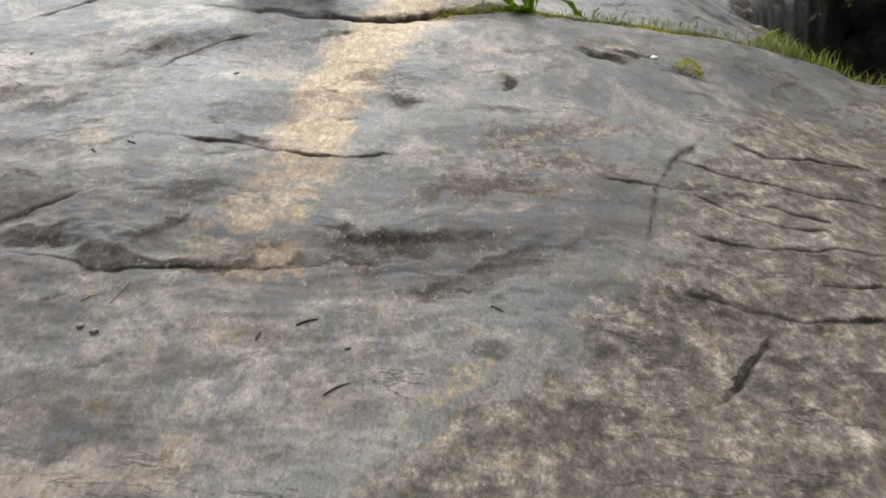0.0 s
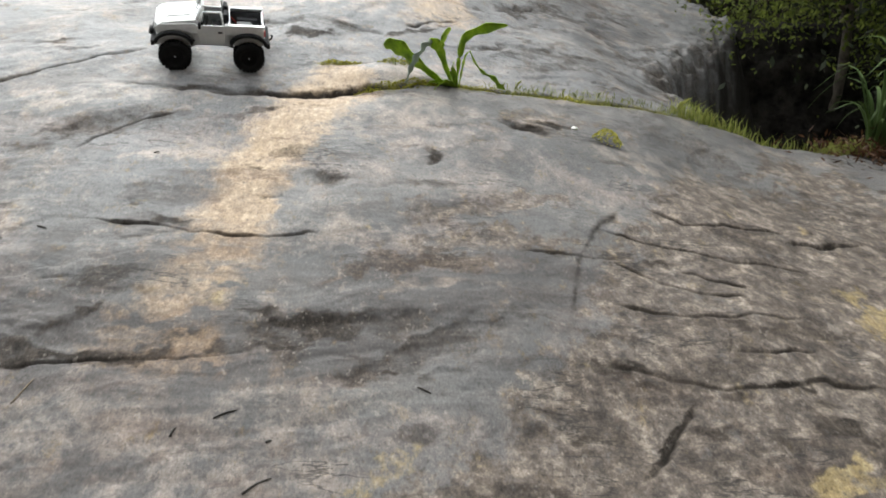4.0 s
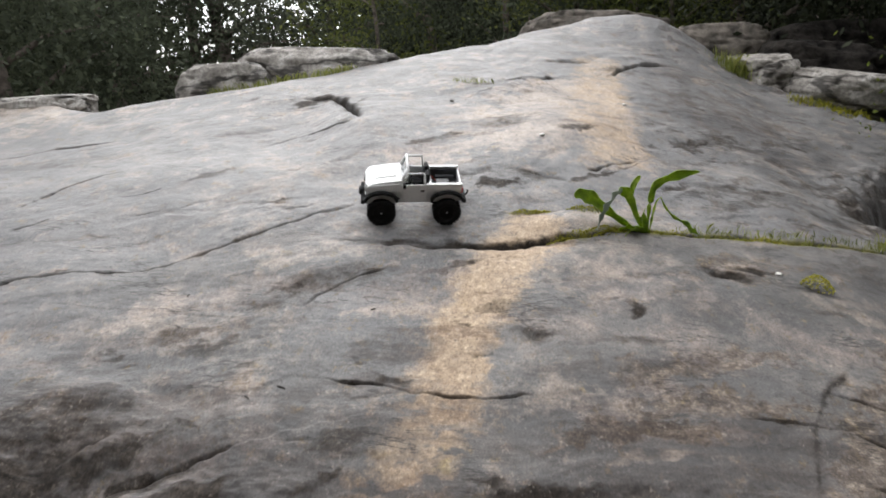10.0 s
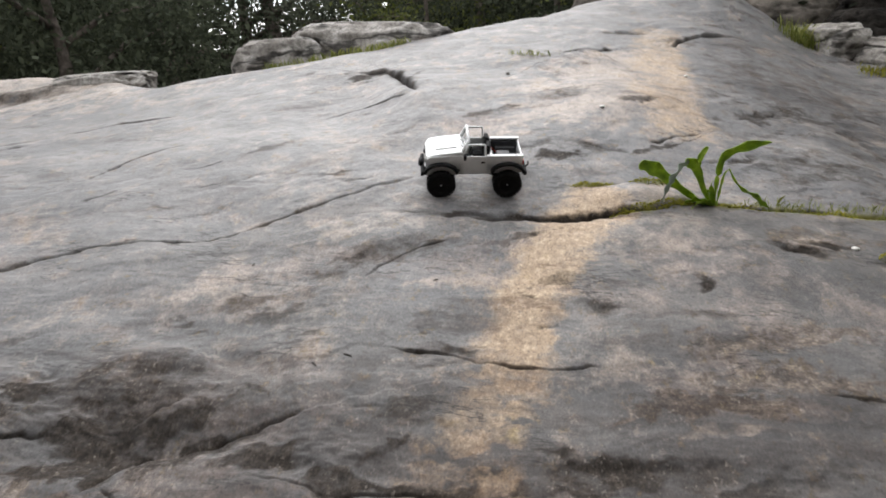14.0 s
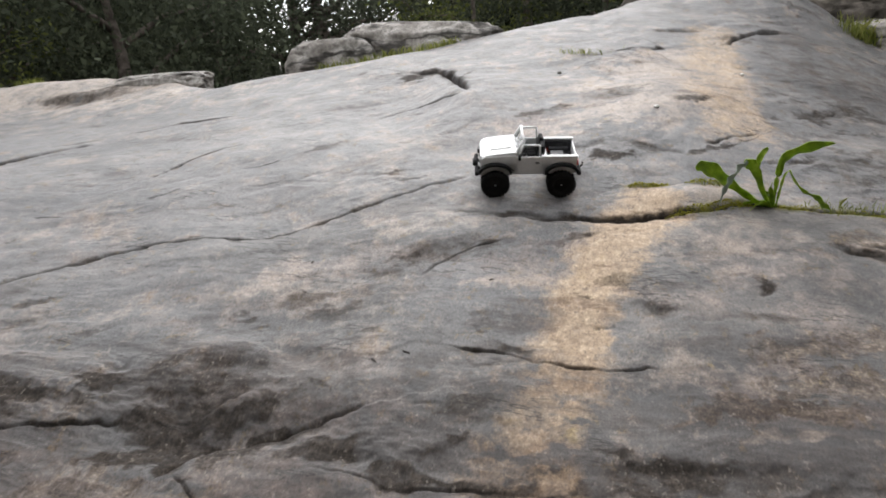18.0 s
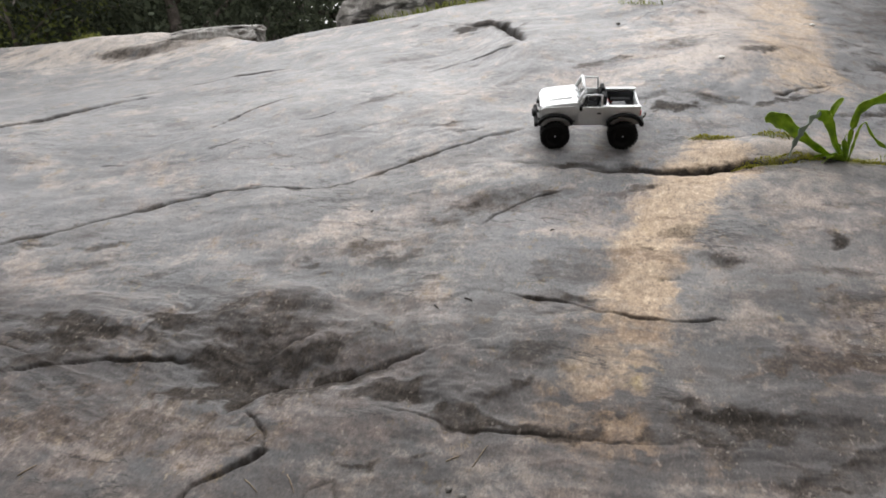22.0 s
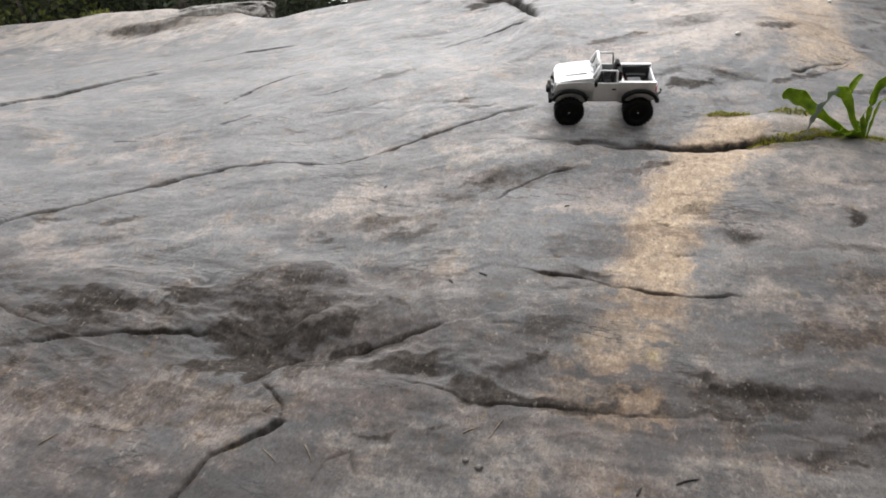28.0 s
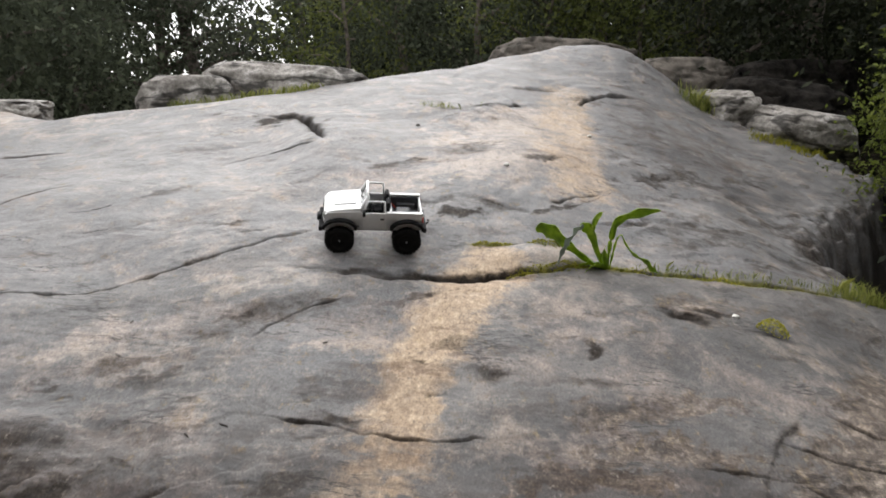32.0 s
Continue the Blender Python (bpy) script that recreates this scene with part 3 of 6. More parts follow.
for _k in range(170):
    _x, _y = _rng.uniform(-3.2, 1.5), 1.0 + 3.6 * _rng.random() ** 1.2
    _upper = _y > 2.45 or _x < -0.9
    _size = _rng.random() ** 2
    scar(_x, _y, 0.02 + 0.13 * _size, _rng.uniform(0.005, 0.009) + 0.01 * _size, _rng.gauss(28 if _upper else 8, 14), _rng.uniform(0.0008, 0.004), _rng.uniform(0.1, 0.75))
for _k in range(60):
    scar(_rng.uniform(0.5, 1.7), _rng.uniform(2.8, 4.4), _rng.uniform(0.04, 0.16), _rng.uniform(0.01, 0.03), _rng.gauss(24, 14), _rng.uniform(0.002, 0.008), _rng.uniform(0.3, 0.9))


def ragged(x, y):
    return x + 0.022 * fbm(x * 16, y * 16, 3, 171), y + 0.022 * fbm(x * 16, y * 22, 3, 181)


def scars(x, y):
    """Small lens-shaped flakes gone from the surface: how deep, and how stained."""
    deep, stain = np.zeros(np.shape(x)), np.zeros(np.shape(x))
    for cx, cy, rx, ry, turn, h, a in SCARS:
        near = (np.abs(x - cx) < 2.6 * rx) & (np.abs(y - cy) < 2.6 * rx)
        if near.any():
            u, v = x[near], y[near]
            c, s = math.cos(radians(turn)), math.sin(radians(turn))
            p, q = (u - cx) * c + (v - cy) * s, (v - cy) * c - (u - cx) * s
            # steep on the upper side, shallow on the lower
            g = np.exp(-(p / rx) ** 2 - np.where(q > 0, (q / ry) ** 2 * 2.5, (q / (2.2 * ry)) ** 2))
            deep[near] = np.maximum(deep[near], h * g)
            stain[near] = np.maximum(stain[near], a * g)
    return deep, stain


def uneven(along, depth, width, pts):
    """How a crack opens and closes along its run."""
    run = sum(math.hypot(b[0] - a[0], b[1] - a[1]) for a, b in zip(pts, pts[1:]))
    v = fbm(along * run * 7, along * 0 + depth * 100 + pts[0][0], 2, 5)
    return np.clip(np.minimum(along, 1 - along) * 8 + 0.25, 0, 1) * np.clip(0.75 + 1.1 * v, 0.75 if depth > 0.04 else 0.75 if depth > 0.0195 else 0.45, 1.1), width * np.clip(0.85 + 0.6 * v, 0.7, 1.2)


def rock_height(x, y, fine=True):
    x, y = np.asarray(x, float), np.asarray(y, float)
    z = swell(x, y)
    for cx, cy, rx, ry, turn, h in SWELLS:
        z = z + h * blob(x, y, cx, cy, rx, ry, turn)
    wx, wy = x + 0.02 * fbm(x * 5, y * 5, 3, 40), y + 0.02 * fbm(x * 5, y * 5, 3, 50)
    gx, gy = ragged(x, y)
    for pts, depth, width, lift in CRACKS:
        xs, ys = [p[0] for p in pts], [p[1] for p in pts]
        near = (x > min(xs) - 0.5) & (x < max(xs) + 0.5) & (y > min(ys) - 0.5) & (y < max(ys) + 0.5)
        if not near.any():
            continue
        d, side, along = near_line((x + 0.35 * (wx - x) + 0.3 * (gx - x))[near], (y + 0.35 * (wy - y) + 0.3 * (gy - y))[near], pts)
        fade, w = uneven(along, depth, width, pts)
        z[near] += fade * (-depth * np.exp(-(d / w) ** 1.8) + np.where(side > 0, lift, 0) * step(d, 0, width) * np.exp(-d / (8 * abs(lift) + 0.08)))
    # folds of the gneiss, drawn out along the slope
    lie = np.radians(8 + 26 * step(y - 0.35 * x, 1.6, 2.9) + 14 * fbm(x * 0.8, y * 0.8, 2, 321))
    c, s = np.cos(lie), np.sin(lie)
    u, v = (wx + 1) * c + (wy - 2.2) * s, (wy - 2.2) * c - (wx + 1) * s
    fold = fbm(u * 1.7, v * 5.5, 4, 11, 0.42)
    z = z + 0.005 * fold + 0.016 * fbm(x * 1.6, y * 1.6, 3, 21)
    z = z - scars(*ragged(x, y))[0]
    rough = step(fbm(x * 1.1, y * 1.1, 2, 31), -0.25, 0.35)
    z = z + (0.0001 + 0.0013 * rough) * (1 - 2 * np.abs(fbm(u * 4, v * 12, 3, 61)))
    hollow = blob(x, y, -1.45, 1.4, 0.55, 0.16, 10) + blob(x, y, -0.78, 1.33, 0.3, 0.08)
    z = z + hollow * (0.008 * fbm(x * 8, y * 13, 4, 231) - 0.006 * np.abs(fbm(x * 6 + 3, y * 11, 3, 241)))
    if fine:
        z = z + 0.0007 * fbm(x * 24, y * 32, 3, 71)
    d, _, _ = near_line(x, y, OUTLINE + OUTLINE[:1])
    d = np.where(inside(x, y, OUTLINE), -d, d)
    rim = step(d, -0.25, 0.1) * step(x, 1.2, 1.6) * step(y, 2.95, 3.3)
    z = z + rim * (0.06 * fbm(x * 5, y * 5, 4, 211) + 0.06 * (0.5 - np.abs(fbm(x * 9, y * 9, 3, 221))))
    soft = 0.05 + 0.03 * step(x, 1.2, 1.5) * step(y, 2.95, 3.3)
    d = 0.5 * (d + np.sqrt(d * d + soft * soft)) - 0.12 * soft
    hole = step(x, 1.2, 1.5) * step(y, 2.95, 3.3)
    d = np.maximum(d + 0.04 * hole * step(d, 0.0, 0.1) * fbm(x * 6, y * 6, 3, 351), 0) * (1 + (0.5 - 0.4 * hole) * np.where(d > 0.02, fbm(x * 4, y * 4, 3, 81), 0))
    back = step(y, 4.0, 4.4)
    return z - (1.1 - 0.2 * back) * (1 - np.exp(-(d / 0.28) ** 1.4)) - 0.25 * d


def axis_values(spans):
    out = []
    for a, b, gap in spans:
        out.append(np.arange(a, b - 1e-6, gap))
    return np.concatenate(out + [[spans[-1][1]]])


def build_rock():
    xs = axis_values([(-9, -4.5, 0.09), (-4.5, -3.5, 0.03), (-3.5, -2.6, 0.015), (-2.6, -1.7, 0.011), (-1.7, 1.5, 0.0052), (1.5, 2.6, 0.014), (2.6, 4.4, 0.09)])
    ys = axis_values([(-3, 0.6, 0.12), (0.6, 0.8, 0.01), (0.8, 2.8, 0.0031), (2.8, 4.4, 0.0066), (4.4, 6.4, 0.012), (6.4, 7.6, 0.06)])
    X, Y = np.meshgrid(xs, ys)
    Z = rock_height(X, Y)
    nx, ny = len(xs), len(ys)
    me = bpy.data.meshes.new("rock_outcrop")
    me.vertices.add(nx * ny)
    me.vertices.foreach_set("co", np.stack([X, Y, Z], -1).astype(np.float32).ravel())
    i = np.arange(nx * ny, dtype=np.int32).reshape(ny, nx)
    f = np.stack([i[:-1, :-1], i[:-1, 1:], i[1:, 1:], i[1:, :-1]], -1).reshape(-1, 4)
    me.loops.add(f.size)
    me.loops.foreach_set("vertex_index", f.ravel())
    me.polygons.add(len(f))
    me.polygons.foreach_set("loop_start", np.arange(0, f.size, 4, dtype=np.int32))
    me.update(calc_edges=True)
    me.shade_smooth()
    # stains: tan streak, lichen brown, damp dark with painted shade, pale skin; tints: grey wisps with painted shade,
    # pinkish skin, yellow lichen; grime: soil with painted shade, moss
    wob = 0.03 * fbm(X * 6, Y * 6, 3, 91)
    gx, gy = ragged(X, Y)
    p, q = 0.94 * gx + 0.34 * gy, 0.94 * gy - 0.34 * gx
    torn = fbm(p * 6, q * 17, 4, 301, 0.6)
    layer = {name: np.zeros_like(X) for name in ("streak", "brown", "dark", "pale", "wisp", "pink", "yellow")}

    def daub(name, x, y, rx, ry, turn, most):
        """A patch with a torn outline, drawn out along its turn."""
        reach = 2.0 * max(rx, ry) + 0.05
        a, b = np.searchsorted(xs, (x - reach, x + reach))
        c, d = np.searchsorted(ys, (y - reach, y + reach))
        w = np.s_[c:d, a:b]
        co, si = math.cos(radians(turn)), math.sin(radians(turn))
        u, v = gx[w] - x, gy[w] - y
        far = np.hypot((u * co + v * si) / rx, (v * co - u * si) / ry)
        layer[name][w] = np.maximum(layer[name][w], most * step(1.25 - 0.8 * far + 0.55 * torn[w], -0.1, 0.95))

    # tan run-off streak below the joint: ragged to one side, sharp to the other
    low = [(-0.1, 2.5), (-0.18, 2.36), (-0.245, 2.17), (-0.3, 2.0), (-0.325, 1.87), (-0.34, 1.75), (-0.345, 1.63), (-0.375, 1.52), (-0.395, 1.42), (-0.405, 1.3), (-0.41, 1.2)]
    d, side, along = near_line(X, Y, low)
    d = d - 0.045 + 0.8 * wob + 0.03 * torn + 0.03 * (step(along, 0.0, 0.15) - 1)
    layer["streak"] = (1 - step(d, np.where(side > 0, 0.015, -0.01), np.where(side > 0, 0.1, 0.16))) * (1 - (0.3 + 0.5 * step(torn, 0.0, 0.5)) * step(along, 0.45, 0.7)) * (1 - step(along, 0.93, 1.0))
    high = [(0.3, 3.1), (0.31, 3.4), (0.3, 3.8), (0.36, 4.3), (0.41, 4.8), (0.44, 5.3)]
    d, side, along = near_line(X, Y, high)
    d = d + wob + 0.05 * torn
    layer["streak"] = np.maximum(layer["streak"], 0.6 * (1 - step(d, 0.08, 0.24)) * step(along, 0.0, 0.12) * (1 - step(along, 0.85, 1)))
    # weathered skin over the dome, with a clean edge towards the grey side
    zone = step(0.5 + 0.03 * (Y - 4) + wob + 0.05 * torn - X, 0, 0.07) * step(X + 3 * wob + 0.2 * torn - 0.2 * (Y - 3.1), -0.75, -0.3) * step(Y + 2 * wob + 0.15 * torn, 3.02, 3.35) * (1 - step(Y - 0.62 * X + wob, 4.34, 4.42))
    layer["pale"] = 0.75 * zone
    layer["pink"] = 0.9 * zone
    # lichen-brown shoulder
    joint = [(1.0, 2.25), (0.79, 1.95), (0.59, 1.73), (0.49, 1.47), (0.4, 1.34), (0.27, 1.2), (0.19, 1.1), (0.05, 1.06), (-0.06, 0.99), (-0.2, 0.8), (-0.3, 0.3)]
    d, side, along = near_line(X, Y, joint)
    shoulder = np.where(side > 0, step(d + 1.5 * wob + 0.04 * torn, -0.02, 0.14), 0) * step(-Y, -2.5, -2.1)
    layer["brown"] = shoulder.copy()
    daub("dark", -1.30, 1.32, 0.13, 0.103, 28, 1.3)
    daub("dark", -1.17, 1.41, 0.16, 0.037, 26, 1.3)
    daub("dark", -1.24, 1.26, 0.08, 0.037, 60, 1.6)
    daub("dark", -1.05, 1.35, 0.12, 0.035, 28, 1.4)
    daub("dark", -1.89, 1.20, 0.10, 0.023, 21, 1.2)
    daub("dark", -1.81, 1.37, 0.28, 0.032, 0, 1.0)
    daub("dark", -1.57, 1.43, 0.08, 0.028, 5, 1.2)
    daub("dark", -1.81, 1.30, 0.18, 0.028, -1, 0.9)
    daub("dark", -0.89, 1.32, 0.09, 0.035, -1, 1.2)
    daub("dark", -0.60, 1.28, 0.16, 0.025, -1, 1.1)
    daub("dark", -0.50, 1.27, 0.07, 0.010, 4, 1.1)
    daub("dark", -0.89, 1.11, 0.05, 0.010, 17, 1.1)
    daub("dark", -0.78, 1.15, 0.03, 0.009, 29, 0.9)
    daub("dark", -1.36, 1.36, 0.09, 0.034, 32, 0.9)
    daub("dark", -0.11, 1.96, 0.06, 0.028, 4, 0.75)
    daub("dark", 0.20, 2.09, 0.02, 0.041, 8, 1.2)
    daub("dark", -0.23, 1.42, 0.05, 0.015, 0, 1.0)
    daub("dark", -0.10, 1.39, 0.10, 0.026, 10, 1.2)
    daub("dark", -0.00, 1.42, 0.07, 0.009, 5, 0.8)
    daub("dark", -0.17, 1.31, 0.08, 0.011, 17, 0.9)
    daub("dark", -0.57, 1.50, 0.11, 0.022, 32, 0.7)
    daub("dark", -0.21, 2.07, 0.10, 0.035, 16, 0.6)
    daub("dark", -0.84, 2.12, 0.15, 0.055, 36, 0.8)
    daub("dark", -0.63, 2.19, 0.11, 0.032, 23, 0.7)
    daub("dark", -0.95, 1.96, 0.12, 0.031, 40, 0.5)
    daub("dark", 0.98, 1.12, 0.06, 0.044, -14, 1.1)
    daub("dark", 0.70, 1.11, 0.05, 0.017, 7, 0.9)
    daub("dark", 0.66, 1.03, 0.07, 0.044, -2, 0.5)
    daub("dark", 0.60, 1.08, 0.08, 0.005, 48, 1.6)
    daub("dark", 0.66, 1.15, 0.04, 0.005, 46, 1.6)
    daub("dark", 0.05, 1.25, 0.04, 0.014, 18, 1.2)
    daub("dark", -0.06, 1.37, 0.11, 0.021, 7, 0.9)
    daub("dark", -0.20, 1.32, 0.13, 0.013, 5, 0.8)
    daub("dark", -0.53, 1.28, 0.16, 0.017, 1, 0.9)
    daub("dark", -0.62, 1.37, 0.06, 0.011, 49, 0.9)
    daub("dark", -0.56, 1.52, 0.09, 0.016, 20, 0.7)
    daub("dark", -0.24, 1.42, 0.05, 0.013, 7, 0.8)
    daub("dark", 0.71, 1.67, 0.11, 0.016, -8, 0.8)
    daub("dark", 0.93, 2.02, 0.24, 0.016, 39, 0.5)
    daub("dark", 1.26, 1.63, 0.15, 0.044, 5, 0.5)
    daub("dark", 1.04, 1.41, 0.15, 0.027, 4, 0.7)
    daub("dark", 0.90, 1.42, 0.03, 0.033, -12, 0.9)
    daub("dark", 0.66, 1.36, 0.16, 0.011, -3, 0.6)
    daub("dark", 0.60, 1.27, 0.12, 0.015, -3, 0.9)
    daub("dark", 0.91, 1.23, 0.21, 0.010, 9, 0.9)
    daub("dark", 0.38, 1.42, 0.12, 0.016, -4, 0.6)
    daub("dark", 0.46, 1.10, 0.07, 0.018, -8, 0.7)
    daub("dark", 0.35, 1.15, 0.03, 0.017, -12, 0.6)
    daub("dark", 1.61, 2.23, 0.18, 0.081, -10, 0.6)
    daub("dark", -0.52, 2.85, 0.13, 0.038, 10, 1.1)
    daub("dark", -0.24, 2.89, 0.11, 0.026, 8, 1.0)
    daub("dark", 0.22, 3.08, 0.16, 0.021, 40, 1.0)
    daub("dark", 0.83, 3.79, 0.26, 0.061, 42, 0.9)
    daub("dark", -0.22, 3.55, 0.15, 0.079, 24, 0.7)
    daub("dark", 0.15, 3.51, 0.09, 0.030, 24, 0.9)
    daub("dark", -0.55, 3.35, 0.12, 0.029, 35, 0.7)
    daub("dark", 1.07, 3.88, 0.21, 0.032, 40, 0.8)
    daub("dark", 0.67, 3.04, 0.16, 0.040, 20, 0.7)
    daub("dark", 0.93, 3.12, 0.23, 0.039, 34, 0.7)
    daub("dark", 1.32, 3.63, 0.25, 0.037, 37, 0.8)
    daub("dark", -0.36, 2.28, 0.13, 0.015, 30, 0.8)
    daub("dark", -0.80, 2.14, 0.20, 0.029, 18, 0.7)
    daub("dark", -0.72, 2.19, 0.09, 0.019, 25, 0.8)
    daub("dark", -1.03, 1.83, 0.13, 0.024, 19, 0.7)
    daub("dark", -1.28, 1.76, 0.03, 0.017, 1, 1.0)
    daub("dark", -1.17, 1.85, 0.13, 0.031, 29, 0.6)
    daub("dark", -0.56, 1.85, 0.09, 0.022, 10, 0.45)
    daub("dark", 0.20, 2.09, 0.02, 0.017, 5, 1.2)
    daub("dark", -0.49, 1.72, 0.05, 0.020, -8, 0.9)
    daub("wisp", -1.32, 1.5, 0.36, 0.13, 15, 1.0)
    daub("dark", -1.36, 1.48, 0.28, 0.07, 15, 0.65)
    daub("wisp", 0.16, 1.48, 0.3, 0.17, 10, 0.9)
    daub("pink", -0.47, 2.14, 0.24, 0.1, 25, 0.9)
    daub("pale", -0.52, 2.08, 0.16, 0.05, 30, 0.6)
    # shadow under the truck, painted on the rock with a little tyre wetness
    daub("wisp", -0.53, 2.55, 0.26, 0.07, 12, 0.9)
    daub("wisp", -0.38, 1.05, 0.12, 0.015, 26, 1.0)
    daub("wisp", -0.49, 1.02, 0.05, 0.022, 17, 0.8)
    daub("wisp", -0.19, 1.03, 0.12, 0.009, 31, 0.9)
    daub("wisp", -0.00, 1.11, 0.14, 0.013, 41, 0.6)
    daub("wisp", 0.14, 1.31, 0.11, 0.016, 43, 1.0)
    daub("wisp", 0.26, 1.41, 0.15, 0.018, 41, 0.7)
    daub("wisp", 0.24, 1.11, 0.09, 0.007, 48, 0.7)
    daub("wisp", 0.33, 1.60, 0.19, 0.036, 12, 0.6)
    daub("wisp", -0.69, 1.59, 0.11, 0.025, 27, 0.7)
    daub("wisp", -0.48, 1.86, 0.10, 0.035, 7, 0.7)
    daub("wisp", -0.01, 2.21, 0.12, 0.037, 20, 0.6)
    daub("wisp", -0.52, 1.81, 0.10, 0.027, 9, 1.0)
    daub("wisp", -0.87, 1.94, 0.19, 0.037, 43, 0.7)
    daub("wisp", -0.98, 1.82, 0.17, 0.032, 36, 0.6)
    daub("wisp", -1.77, 1.49, 0.33, 0.043, 21, 0.6)
    daub("wisp", -1.37, 1.61, 0.22, 0.025, -2, 0.5)
    daub("wisp", -0.47, 1.51, 0.11, 0.024, 21, 0.5)
    daub("wisp", -0.69, 1.56, 0.13, 0.039, 16, 0.5)
    daub("wisp", -0.70, 1.36, 0.16, 0.035, 6, 0.6)
    daub("wisp", -0.14, 1.64, 0.15, 0.024, 4, 0.6)
    daub("wisp", -0.15, 1.49, 0.14, 0.033, 7, 0.5)
    daub("wisp", 0.87, 4.44, 0.48, 0.139, -81, 0.7)
    daub("wisp", 1.15, 4.27, 0.37, 0.242, -7, 0.7)
    daub("wisp", 1.35, 3.94, 0.36, 0.127, 11, 0.6)
    daub("wisp", -1.08, 2.90, 0.43, 0.061, 37, 0.6)
    daub("wisp", -1.34, 2.67, 0.39, 0.042, 37, 0.6)
    daub("wisp", -0.93, 3.21, 0.40, 0.046, 46, 0.5)
    daub("wisp", -1.54, 2.50, 0.31, 0.039, 20, 0.5)
    daub("wisp", -1.47, 3.59, 0.36, 0.052, 21, 0.6)
    daub("wisp", -2.32, 3.18, 0.39, 0.057, 16, 0.6)
    daub("wisp", 0.94, 5.12, 0.32, 0.106, 32, 0.6)
    daub("wisp", -0.48, 2.71, 0.27, 0.038, 10, 0.6)
    daub("wisp", -0.04, 2.81, 0.22, 0.035, 20, 0.6)
    daub("pink", -1.45, 1.07, 0.35, 0.112, 10, 1.0)
    daub("pink", -1.03, 1.24, 0.16, 0.045, 17, 0.8)
    daub("pink", -0.93, 1.21, 0.20, 0.042, 9, 0.7)
    daub("pink", -0.39, 1.09, 0.09, 0.032, 13, 0.7)
    daub("pink", -0.46, 1.22, 0.13, 0.019, -1, 0.8)
    daub("pink", -0.03, 1.23, 0.05, 0.016, 25, 0.9)
    daub("pink", -0.23, 1.08, 0.06, 0.016, 26, 0.5)
    daub("pink", -0.40, 1.27, 0.19, 0.016, 9, 0.9)
    daub("pink", -1.21, 1.84, 0.29, 0.044, 22, 0.8)
    daub("pink", -1.04, 2.07, 0.32, 0.069, 22, 0.9)
    daub("pink", -1.27, 1.80, 0.25, 0.058, 27, 0.7)
    daub("pink", -0.39, 2.22, 0.25, 0.046, 36, 0.9)
    daub("pink", 0.22, 2.33, 0.25, 0.077, 10, 0.7)
    daub("pink", 0.38, 1.89, 0.17, 0.064, 8, 0.9)
    daub("pink", 0.24, 1.72, 0.11, 0.032, 3, 0.7)
    daub("pink", 0.17, 2.67, 0.32, 0.041, 34, 1.0)
    daub("pink", -0.56, 3.19, 0.22, 0.139, 22, 0.8)
    daub("pink", 0.06, 1.67, 0.12, 0.040, 14, 0.8)
    daub("pink", 0.23, 1.74, 0.17, 0.063, -0, 0.8)
    daub("pink", 0.20, 1.60, 0.19, 0.034, 5, 0.9)
    daub("pink", 0.99, 2.02, 0.18, 0.075, 3, 0.7)
    daub("brown", 0.06, 1.60, 0.11, 0.040, 18, 1.2)
    daub("brown", -0.37, 1.32, 0.07, 0.031, 13, 0.8)
    daub("brown", -1.48, 1.10, 0.33, 0.084, 7, 0.7)
    daub("brown", 0.19, 1.62, 0.16, 0.038, 5, 1.0)
    daub("brown", 1.74, 2.40, 0.22, 0.194, -22, 1.0)
    daub("brown", 0.47, 1.93, 0.10, 0.035, 2, 0.7)
    daub("brown", 0.34, 1.71, 0.23, 0.053, 10, 0.8)
    daub("brown", 0.58, 2.44, 0.18, 0.078, 11, 0.6)
    daub("brown", 0.30, 1.85, 0.19, 0.043, 12, 0.8)
    daub("yellow", 1.34, 1.51, 0.05, 0.115, -15, 1.2)
    daub("yellow", 0.95, 1.00, 0.08, 0.031, 10, 1.3)
    daub("yellow", 0.89, 0.96, 0.05, 0.014, 11, 0.9)
    daub("yellow", 1.38, 1.96, 0.02, 0.036, -19, 1.0)
    daub("yellow", 0.05, 1.03, 0.08, 0.021, 37, 0.7)
    daub("yellow", -0.34, 1.45, 0.03, 0.008, 36, 0.8)
    daub("pale", -1.15, 1.93, 0.3, 0.1, 15, 0.4)
    daub("pale", -2, 1.66, 0.35, 0.08, 12, 0.35)
    daub("pale", 0.06, 2.62, 0.22, 0.07, 15, 0.9)
    daub("pale", -3.9, 4.2, 1.4, 0.35, 0, 0.9)
    daub("pale", -0.58, 0.8, 0.16, 0.06, 10, 1)
    daub("pale", 0.1, 2.38, 0.5, 0.12, 8, 0.5)
    daub("pale", -0.85, 2.3, 0.3, 0.06, 15, 0.5)
    daub("pale", 1.25, 1.45, 0.06, 0.1, 0, 0.8)
    daub("pale", 0.2, 1.52, 0.1, 0.02, 5, 1)
    # shadow of the overhanging ledge lip, painted as a dark band
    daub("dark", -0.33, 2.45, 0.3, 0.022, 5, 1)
    # rim of the hollow: its shade is painted on as a dark patch
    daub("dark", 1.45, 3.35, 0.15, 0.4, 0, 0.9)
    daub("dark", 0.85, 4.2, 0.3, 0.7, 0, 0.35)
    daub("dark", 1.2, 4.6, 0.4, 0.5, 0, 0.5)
    daub("dark", -1.35, 3.98, 0.1, 0.04, -30, 1)
